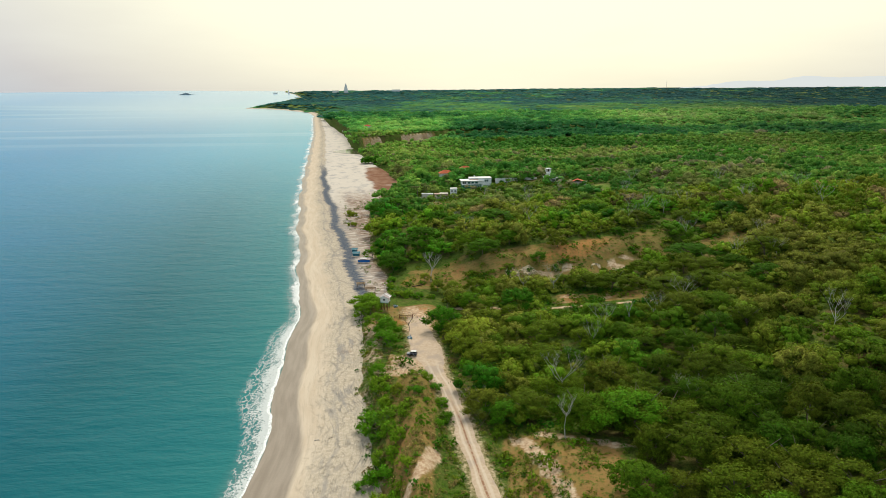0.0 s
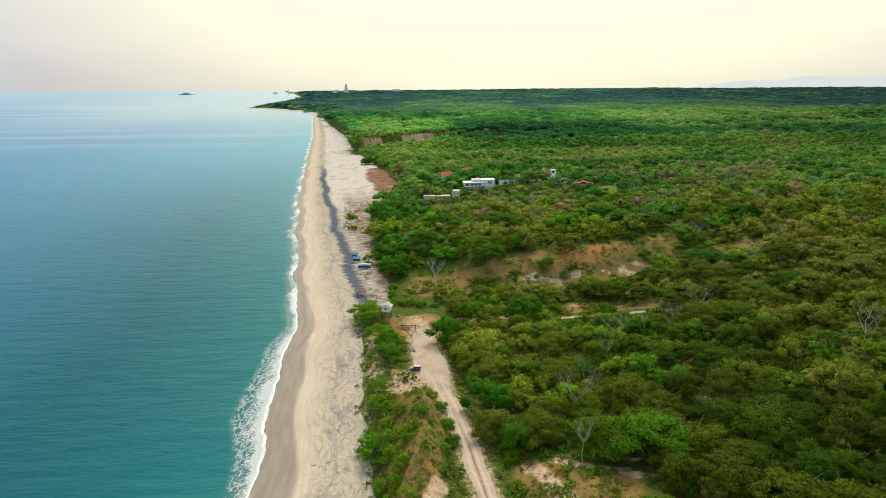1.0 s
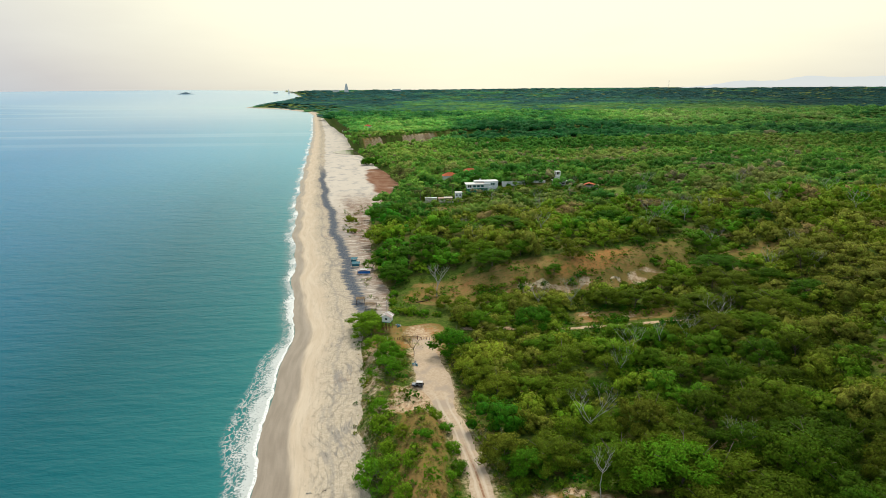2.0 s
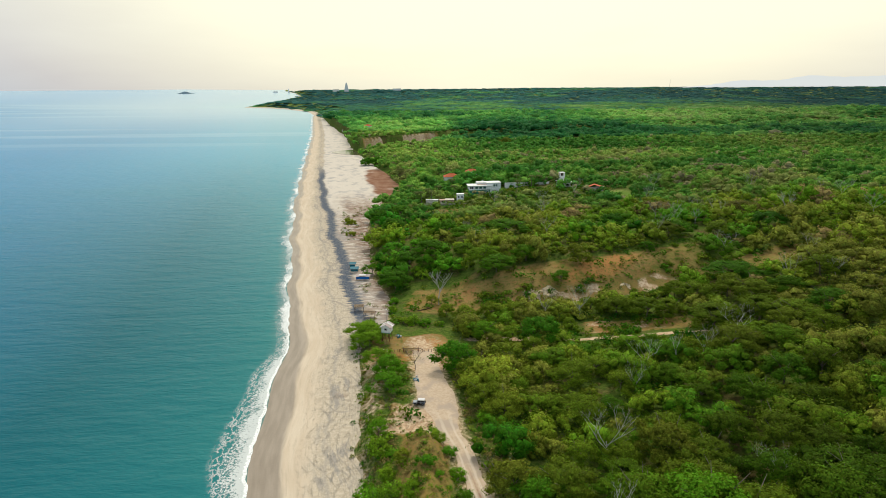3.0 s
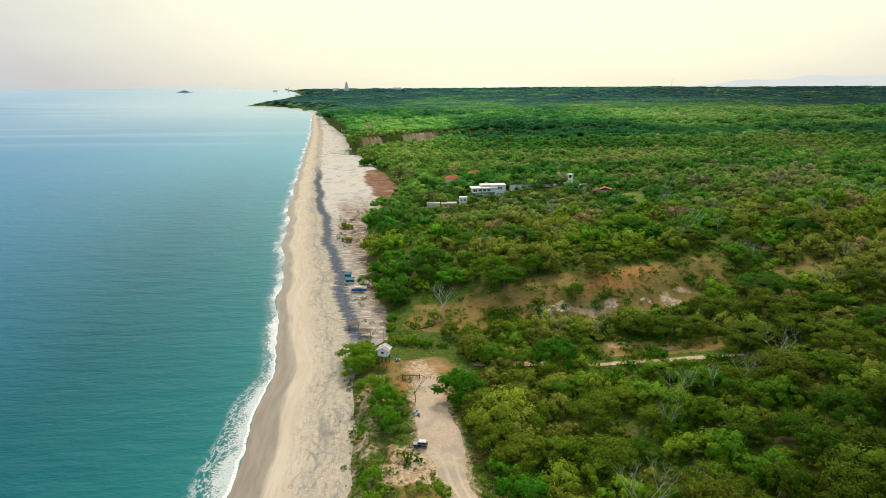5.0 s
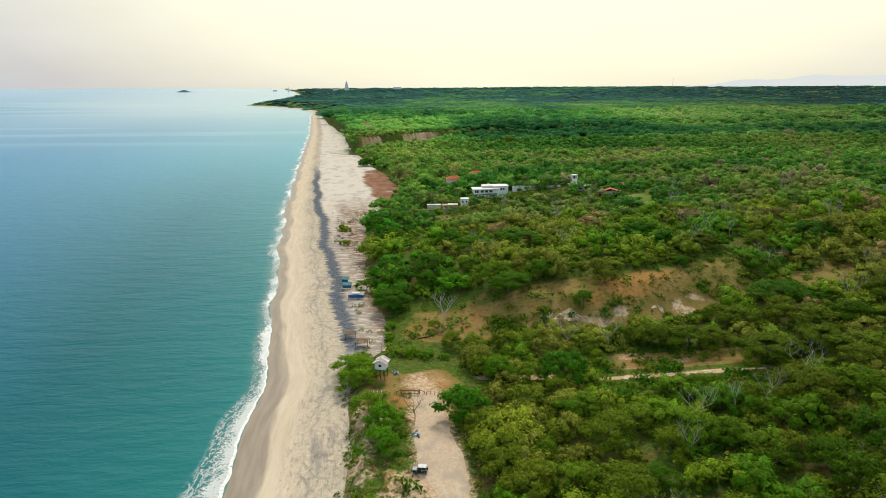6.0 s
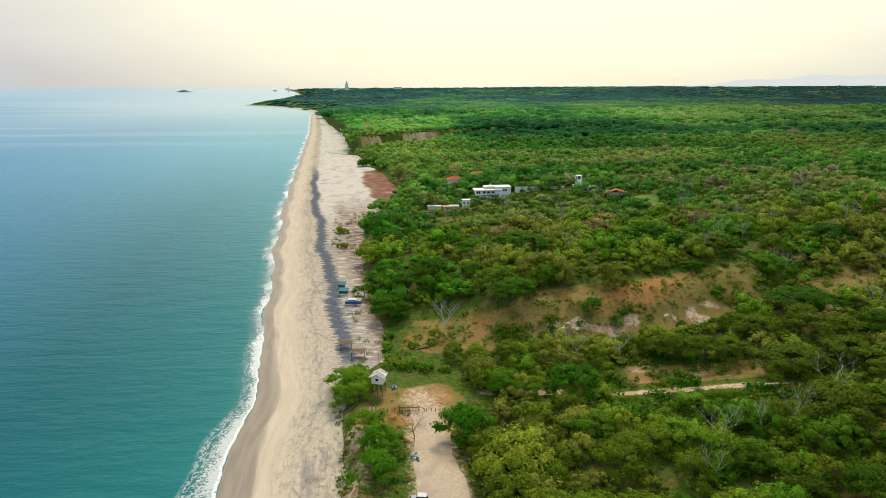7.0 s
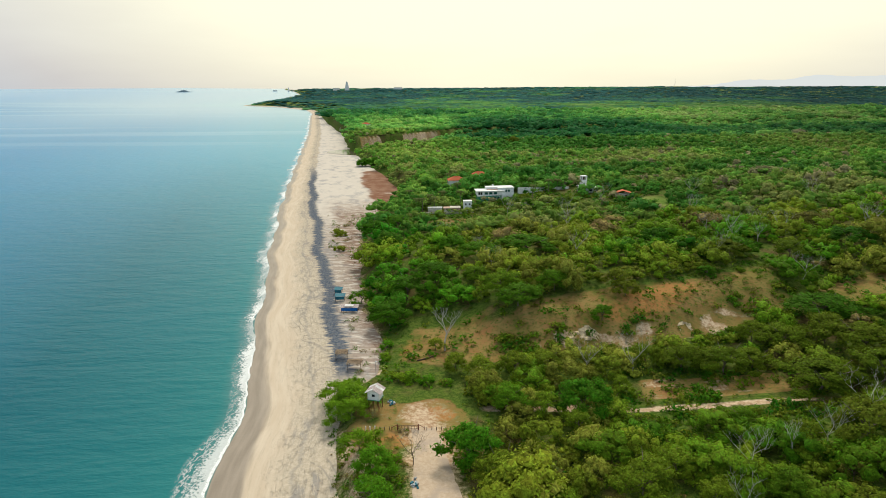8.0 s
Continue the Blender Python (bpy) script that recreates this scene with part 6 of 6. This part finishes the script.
for kinds, x, y, size, turn, label in (
    (ROUND, -1.0, 204.0, 1.42, 0.11, "dense dark green round tree beside the dirt road"),
    (ROUND, 29.0, 225.0, 1.3, 0.35, "bright dark green rounded tree standing alone"),
    (BROAD, 44.5, 127.5, 1.35, 0.21, "large spreading green tree with several pale trunks"),
    (BROAD, 35.0, 132.0, 1.15, 0.57, ""),
    (LIGHT, 55.5, 284.5, 0.95, 0.71, "yellow-brown flat-topped tree in the clearing"),
    (LIGHT, 44.5, 272.5, 0.95, 0.33, ""),
    (LIGHT, -9.5, 263.5, 0.7, 0.88, ""),
    (LIGHT, 88.0, 297.0, 0.75, 0.15, ""),
    (BUSH, 102.0, 302.0, 0.8, 0.83, ""),
    (ROUND, -32.0, 238.5, 0.62, 0.47, "bright green bushy tree at the beach edge"),
    (BROAD, 27.0, 447.0, 0.5, 0.37, ""),
    (ROUND, 37.0, 449.0, 0.45, 0.64, ""),
    (LIGHT, -31.5, 231.5, 1.15, 0.61, "grey-green flat-topped tree beside the stilt hut"),
    (LIGHT, -30.0, 224.5, 1.0, 0.93, "grey-green flat-topped tree beside the stilt hut"),
    (LIGHT, -34.5, 236.5, 1.05, 0.12, "grey-green flat-topped tree beside the stilt hut"),
    (LIGHT, -34.0, 227.5, 1.0, 0.83, "grey-green flat-topped tree beside the stilt hut"),
    (LIGHT, -26.0, 208.5, 1.0, 0.27, ""),
    (ROUND, -20.8, 199.0, 0.98, 0.24, ""),
    (LIGHT, -20.5, 190.0, 1.0, 0.19, ""),
    (BUSH, -17.2, 205.5, 0.6, 0.47, ""),
    (LIGHT, -20.8, 166.5, 0.78, 0.37, ""),
    (BUSH, -20.4, 161.0, 1.4, 0.77, ""),
    (ROUND, -14.0, 154.0, 0.42, 0.53, "round yellow-green small tree on the bank"),
    (BUSH, -20.2, 143.5, 1.75, 0.29, ""),
    (BUSH, -15.5, 143.0, 1.3, 0.61, ""),
    (BUSH, -6.4, 163.5, 0.95, 0.87, ""),
    (BUSH, -3.8, 157.0, 0.9, 0.05, ""),
    (BUSH, -1.6, 149.5, 0.9, 0.45, ""),
    (BUSH, 0.4, 141.5, 0.95, 0.31, ""),
    (BUSH, -11.5, 131.0, 1.2, 0.69, ""),
    (BUSH, -14.5, 121.0, 1.6, 0.13, ""),
    (BUSH, -9.0, 117.0, 1.0, 0.95, ""),
    (BUSH, -11.0, 141.0, 1.1, 0.73, ""),
    (BUSH, -8.5, 147.0, 0.8, 0.03, ""),
    (LIGHT, 83.0, 893.0, 1.7, 0.58, "lone pale yellow-green tree above the woodland"),
    (BUSH, -16.8, 157.5, 0.8, 0.38, ""),
    (BUSH, -17.5, 150.0, 1.0, 0.84, ""),
    (BUSH, -14.8, 136.5, 1.1, 0.56, ""),
    (BUSH, -17.5, 137.0, 0.9, 0.09, ""),
    (BUSH, -12.8, 126.0, 0.9, 0.63, ""),
    (BUSH, -16.5, 128.5, 1.2, 0.72, ""),
    (BUSH, -18.5, 120.0, 1.2, 0.18, ""),
    (BUSH, -11.0, 112.0, 1.1, 0.49, ""),
    (BUSH, -15.0, 113.0, 1.3, 0.97, ""),
    (BUSH, -5.5, 145.0, 0.6, 0.26, ""),
    (BUSH, -2.2, 137.5, 0.75, 0.34, ""),
    (BUSH, -9.8, 160.0, 0.6, 0.91, ""),
    (BUSH, 12.5, 150.0, 1.0, 0.44, ""),
    (BUSH, 10.5, 142.0, 0.8, 0.08, ""),
    (BUSH, 14.0, 135.5, 1.1, 0.67, ""),
    (BUSH, 9.5, 158.0, 0.8, 0.21, ""),
    (BUSH, -16.0, 243.5, 1.3, 0.65, ""),
    (BUSH, -11.5, 241.5, 1.0, 0.17, ""),
    (BUSH, -19.5, 243.0, 1.1, 0.99, ""),
    (BUSH, -6.0, 241.0, 0.8, 0.43, ""),
    (BUSH, -25.6, 262.5, 1.1, 0.81, ""),
    (BUSH, -25.4, 270.5, 1.2, 0.23, ""),
    (ROUND, 34.0, 494.0, 1.1, 0.41, "dark green garden tree behind the villa"),
    (BROAD, 22.0, 498.0, 1.0, 0.13, "dark green garden tree behind the villa"),
    (ROUND, 48.0, 499.0, 1.2, 0.87, "dark green garden tree behind the villa"),
    (BROAD, 4.0, 492.0, 1.0, 0.55, "dark green garden tree behind the villa"),
    (BROAD, 66.0, 492.0, 1.0, 0.32, "dark green garden tree behind the villa"),
    (ROUND, 12.0, 440.0, 0.6, 0.66, ""),
    (LIGHT, 42.0, 440.0, 0.8, 0.22, ""),
    (BROAD, 62.0, 428.0, 0.8, 0.77, ""),
    (BUSH, -69.5, 428.0, 1.6, 0.91, "low olive-yellow bush on the debris flat"),
    (BUSH, -62.0, 392.0, 1.3, 0.07, "low olive-yellow bush on the debris flat"),
    (BUSH, -66.0, 424.0, 1.3, 0.51, "low olive-yellow bush on the debris flat"),
    (ROUND, -96.8, 730.0, 1.2, 0.25, "dense green mangrove clump on the sand flat"),
    (ROUND, -89.0, 733.0, 1.25, 0.85, "dense green mangrove clump on the sand flat"),
    (ROUND, -93.0, 737.0, 1.3, 0.45, "dense green mangrove clump on the sand flat"),
    (ROUND, -82.0, 736.0, 1.2, 0.15, "dense green mangrove clump on the sand flat"),
):
    tree_at(kinds, x, y, size, turn, label)


def make_bare(name, x, y, tall, spread, seed, material, label, depth=2, lean=0.0, thick=0.018, steep=0.6):
    tree = thing(name, x, y, 0, label, "bare tree")
    r = np.random.default_rng(seed)
    bm = bmesh.new()
    limbs(bm, r, (0, 0, -0.5), (lean * tall, 0.1, tall * 0.55), thick * tall, 4, spread, depth, steep)
    part("trunk", bm, material, tree)
    return tree


make_bare("dead_tree", -6.6, 263.0, 12.5, 3.2, 5, DEAD, "bleached white dead tree with forked branches", 3, 0.06, 0.022, 0.8)
make_bare("dead_tree", 28.5, 127.0, 12.5, 1.7, 9, DEAD, "slender pale dead tree beside the big tree", 3, 0.0, 0.011, 0.9)
make_bare("dead_tree", 65.0, 199.0, 11.0, 1.4, 14, DEAD, "slender pale dead tree in the scrub", 3, 0.0, 0.012, 1.0)
make_bare("bare_tree", -13.4, 203.5, 6.5, 2.6, 17, BARK, "nearly leafless brown tree at the road end", 4, -0.05, 0.02)
make_bare("bare_tree", 168.0, 330.0, 12.0, 3.0, 23, DEAD, "pale leafless tree above the scrub", 2)
make_bare("bare_tree", 118.0, 345.0, 10.0, 3.4, 27, DEAD, "pale leafless tree above the scrub", 2)
make_bare("bare_tree", 52.0, 372.0, 9.0, 3.6, 29, DEAD, "grey leafless tree below the villa lawn", 2)
grey_rng = np.random.default_rng(64)
grey_stock = [make_bare("leafless_tree", 96.0 + 9 * k, 312.0 + 11 * k, 7.5, 2.6, 80 + k, DEAD, "grey leafless scrub tree with fine twigs", 3, 0.0, 0.014, 0.9) for k in range(3)]
for ob in grey_stock:
    tagged(ob, group="leafless trees in the scrub")
grey_spots = [(x, y) for x, y in scatter(grey_rng, lambda y: 8.0, lambda y: 0.62 * y + 20, 165, 480, 40, open_land, 1.4)]
for k, (x, y) in enumerate(grey_spots[:34]):
    made = copy_thing(grey_stock[k % 3], pose(float(x), float(y), float(ground_z(x, y)), 0, 0, 77.0 * k))
    size = 0.75 + 0.6 * grey_rng.random()
    made.scale = (size * 1.2, size * 1.2, size)
make_bare("bare_shrub", -18.6, 178.0, 3.4, 2.4, 31, BARK, "leafless grey-purple shrub at the beach edge", 3, -0.2)
make_bare("bare_shrub", -18.0, 139.0, 3.2, 2.4, 37, BARK, "leafless grey shrub at the beach edge", 3, -0.2)
make_bare("bare_shrub", -30.5, 219.5, 2.6, 2.2, 41, BARK, "leafless grey shrub at the beach edge", 3, -0.2)
make_bare("bare_shrub", 6.5, 148.0, 3.4, 2.4, 43, DEAD, "tangled leafless shrub beside the road", 3, 0.1)
for k, (x, y, tall) in enumerate(((-21.5, 150.5, 2.6), (-20.6, 133.0, 2.8), (-13.0, 163.0, 2.4), (-6.0, 152.0, 2.2), (8.5, 137.0, 3.0), (-17.0, 126.0, 2.4))):
    make_bare("bare_shrub", x, y, tall, 1.9, 45 + k, BARK, "dry leafless grey shrub on the bank", 3, 0.1)


road_end = [ob for ob in bpy.data.objects if ob.name.startswith("bare_tree") and abs(ob.location.y - 203.5) < 0.1][0]
sparse, sparse_soft = leaf_cloud(np.random.default_rng(19), 3.2, 3.4, 16, 420, 0.15, 0.6, 0.3, 0.0)
thin_crown = new("crown", leaf_mesh("crown", sparse + np.array([-0.3, 0, 2.2]), sparse_soft, LEAF))
thin_crown.parent, thin_crown.color = road_end, (0.8, 0.5, 0.5, 1)


def make_log(x, y, turn, length, radius, seed):
    r = np.random.default_rng(seed)
    log = thing("driftwood_log", x, y, turn, "weathered grey driftwood log lying on the ground", "log", "driftwood logs", lift=radius * 0.6)
    bm = bmesh.new()
    pts = [(-length / 2 + length * k / 5, 0.12 * r.normal(), 0.08 * r.random()) for k in range(6)]
    tube(bm, pts, [radius * (1 - 0.12 * k) for k in range(6)])
    part("stem", bm, DARK_POST if seed % 2 else DEAD, log)
    bm = bmesh.new()
    tube(bm, [pts[3], (pts[3][0] + 0.3 * length * 0.5, 0.25 * length * 0.5, 0.3)], [radius * 0.5, radius * 0.2])
    part("branch_stub", bm, DARK_POST if seed % 2 else DEAD, log)


for k, (x, y, turn, length, radius) in enumerate(((-34.5, 140.7, 5, 1.5, 0.12), (-31.0, 141.2, 35, 1.1, 0.07), (-24.5, 205.0, 20, 2.6, 0.12), (-12.0, 257.5, 38, 7.0, 0.28), (-16.5, 259.5, 15, 3.6, 0.16), (-5.0, 259.0, 120, 3.0, 0.2), (-33.5, 200.5, 70, 1.4, 0.08))):
    make_log(x, y, turn, length, radius, k)


def make_heap(x, y, seed, label):
    heap = thing("rubbish_heap", x, y, 0, label, "rubbish")
    r = np.random.default_rng(seed)
    for k in range(9):
        bm = bmesh.new()
        w = 0.2 + 0.35 * r.random()
        box(bm, -w, w, -w * 0.6, w * 0.6, -0.15, 0.2 + 0.3 * r.random(), 0.05)
        piece = part("litter_piece", bm, LITTER if k % 3 else TEAL_PAINT, heap)
        piece.matrix_world = heap.matrix_world @ pose(r.normal() * 0.7, r.normal() * 0.6, 0.08, r.normal() * 15, r.normal() * 15, r.random() * 360)


make_heap(-12.6, 196.4, 1, "small heap of pale and teal rubbish by the road")
make_heap(-20.4, 231.0, 2, "heap of broken grey rubble beside the hut")
make_heap(4.6, 196.5, 3, "scattered pale litter under the trees")


def make_rock(x, y, size, seed):
    r = np.random.default_rng(seed)
    bm = bmesh.new()
    bmesh.ops.create_icosphere(bm, subdivisions=3, radius=1)
    off = Vector((seed * 3.1, seed * 1.7, 0))
    for v in bm.verts:
        v.co *= 0.75 + 0.5 * noise.noise(v.co * 1.1 + off) + 0.25 * noise.noise(v.co * 3.0 + off)
        v.co = Vector((v.co.x * size * 1.4, v.co.y * size, v.co.z * size * 0.7))
    rock = tagged(new("eroded_outcrop", mesh_of("eroded_outcrop", bm, ROCK)), "pale eroded sandstone outcrop on the bank", "rock", "outcrops along the bank")
    rock.matrix_world = pose(x, y, float(ground_z(x, y)) - size * 0.40, 0, 0, r.random() * 60 - 20)


for k, (x, y, size) in enumerate(((33.0, 266.0, 2.0), (31.0, 263.5, 1.4), (35.5, 268.0, 1.3), (39.0, 266.5, 1.5), (41.5, 268.0, 1.2))):
    make_rock(x, y, size, k + 1)


def make_palm(x, y, tall, seed):
    palm = thing("palm_tree", x, y, seed * 50, "coconut palm with a drooping yellow-green crown", "palm", "palms round the villa")
    r = np.random.default_rng(seed)
    bm = bmesh.new()
    tube(bm, [(0, 0, -0.5), (0.3, 0, tall * 0.5), (0.5, 0.1, tall)], [0.24, 0.18, 0.14])
    part("trunk", bm, BARK, palm)
    for k in range(15):
        a, up = k * 2.4 + r.random() * 0.4, 0.25 + 0.9 * r.random()
        bm = bmesh.new()
        spine = []
        for j in range(7):
            q = j / 6
            reach = 3.4 * q
            spine.append(Vector((0.5 + reach * math.cos(a), 0.1 + reach * math.sin(a), tall + up * 2.0 * q - 3.0 * q * q)))
        side = Vector((-math.sin(a), math.cos(a), 0))
        for j in range(6):
            w0, w1 = 0.55 * math.sin(math.pi * (0.12 + 0.85 * j / 6)), 0.55 * math.sin(math.pi * (0.12 + 0.85 * (j + 1) / 6))
            for s in (-1, 1):
                bm.faces.new([bm.verts.new(p) for p in (spine[j], spine[j + 1], spine[j + 1] + side * s * w1 - Vector((0, 0, 0.35 * w1)), spine[j] + side * s * w0 - Vector((0, 0, 0.35 * w0)))])
        part("frond", bm, PALM_LEAF, palm).color = (0.6, 0.5, 0.5, 1)


for k, (x, y, tall) in enumerate(((-24, 446, 7), (-20, 441, 8), (-13, 448, 7.5), (3, 455, 10), (-5, 540, 9), (12, 522, 8), (48, 462, 8), (77, 467, 8), (-16, 453, 8), (-8, 460, 9), (2, 487, 10), (60, 472, 9), (66, 477, 8), (50, 486, 9), (-30, 470, 8), (-38, 505, 8))):
    make_palm(x, y, tall, k + 1)


# ---- low growth ----
grow = np.random.default_rng(77)


def tufts(name, places, radius, leaves, label, leaf=0.36, dry=0.0, light=0.5):
    n = len(places)
    shapes = [leaf_cloud(np.random.default_rng(500 + k), 1.0, 0.8, 6, leaves, leaf, 0.8, 0.8, 0.0) for k in range(6)]
    tint = np.where(grow.random(n) < dry, 1.0, grow.random(n) * 0.9)
    size = radius * (0.4 + grow.random(n) ** 2 * 1.3)
    return stand(name, places, size, tint, np.full(n, light), shapes, grow, np.full(n, -0.1), label, LEAF_WOOD, "undergrowth")


def spread(n, x0, x1, y0, y1, keep):
    p = np.stack([x0 + (x1 - x0) * grow.random(n), y0 + (y1 - y0) * grow.random(n)], -1)
    return p[keep(p[:, 0], p[:, 1])]


def on_soil(x, y):
    return (inland(x, y) > edge_s(y) + 0.5) & ((road_gap(x, y) > 1.3) | (y > 220)) & ~((np.abs(x + 10) < 7) & (np.abs(y - 227) < 8)) & ~((np.abs(x - cut_x(y)) < 2.0) & (y < 126))


tufts("bank_undergrowth", spread(2500, -28, 12, 100, 218, lambda x, y: on_soil(x, y) & (cloudy(x, y, 6) > 0.38) & ~((x > -17) & (x < -3) & (np.abs(y - 173 + 0.2 * (x + 10)) < 7))), 0.75, 60, "low green and dry weeds covering the bank", 0.24, 0.5, 0.68)
tufts("mound_weeds", spread(1300, -17, 0, 99, 166, lambda x, y: on_soil(x, y) & (cloudy(x, y, 5) > 0.46)), 0.62, 40, "dry brown and olive weeds on the mound", 0.24, 0.5, 0.66)
tufts("roadside_undergrowth", spread(1900, -2, 48, 98, 225, on_soil), 0.75, 46, "low green weeds and grass beside the road", 0.26, 0.12)
tufts("scarp_undergrowth", spread(2200, 8, 116, 256, 300, lambda x, y: on_soil(x, y) & (np.abs(y - scarp_y(x) - 4) < 9) & (rocky(x, y) < 0.25) & (cloudy(x, y, 9) > 0.47)), 1.5, 60, "green shrubs growing over the eroded bank", 0.30)
tufts("clearing_weeds", spread(3600, -26, 118, 244, 345, lambda x, y: on_soil(x, y) & (cloudy(x, y, 14) > 0.45)), 0.42, 24, "scattered green weeds on bare earth", 0.32, 0.1)
tufts("lawn_shrubs", spread(1700, -26, 112, 412, 490, lambda x, y: on_soil(x, y) & (cloudy(x, y, 16) > 0.44)), 1.7, 24, "garden shrubs and rough grass round the villa")
tufts("forest_floor_growth", spread(1900, -30, 210, 100, 300, on_soil), 1.4, 32, "low scrub filling the gaps between trees")
tufts("flat_weeds", spread(1500, -90, -22, 252, 480, lambda x, y: (inland(x, y) > 33) & (inland(x, y) < edge_s(y) + 2) & (cloudy(x, y, 18) > 0.50)), 0.9, 60, "sparse olive weeds on the debris flat", 0.20, 0.4)
tufts("beach_edge_growth", spread(1500, -45, 2, 100, 250, lambda x, y: (np.abs(inland(x, y) - edge_s(y) - 0.8) < 2.4) & (cloudy(x, y, 7) > 0.36)), 1.0, 60, "tangled green and dry creepers along the beach edge", 0.28, 0.25)
tufts("lane_weeds", spread(1100, 30, 96, 208, 246, lambda x, y: (np.abs(y - lane_y(x)) > 2.2) & ((cloudy(x, y, 7) > 0.62) | (y < 224) | (y > 243))), 1.3, 40, "low weeds and shrubs beside the sandy lane")
tufts("ledge_weeds", spread(160, -18, -2, 165, 180, lambda x, y: on_soil(x, y) & (road_gap(x, y) > 1.2) & (cloudy(x, y, 4) > 0.5)), 0.5, 24, "sparse green weeds on the sandy ledge")
tufts("hill_weeds", spread(700, 12, 46, 96, 136, lambda x, y: on_soil(x, y) & (cloudy(x, y, 7) > 0.50)), 0.9, 40, "low green weeds on the bare reddish slope", 0.26, 0.15)
tufts("knoll_weeds", spread(900, 68, 118, 280, 318, lambda x, y: on_soil(x, y) & (rocky(x, y) < 0.2) & (cloudy(x, y, 8) > 0.42)), 0.8, 30, "green weeds thick on the far side of the clearing", 0.28, 0.05)
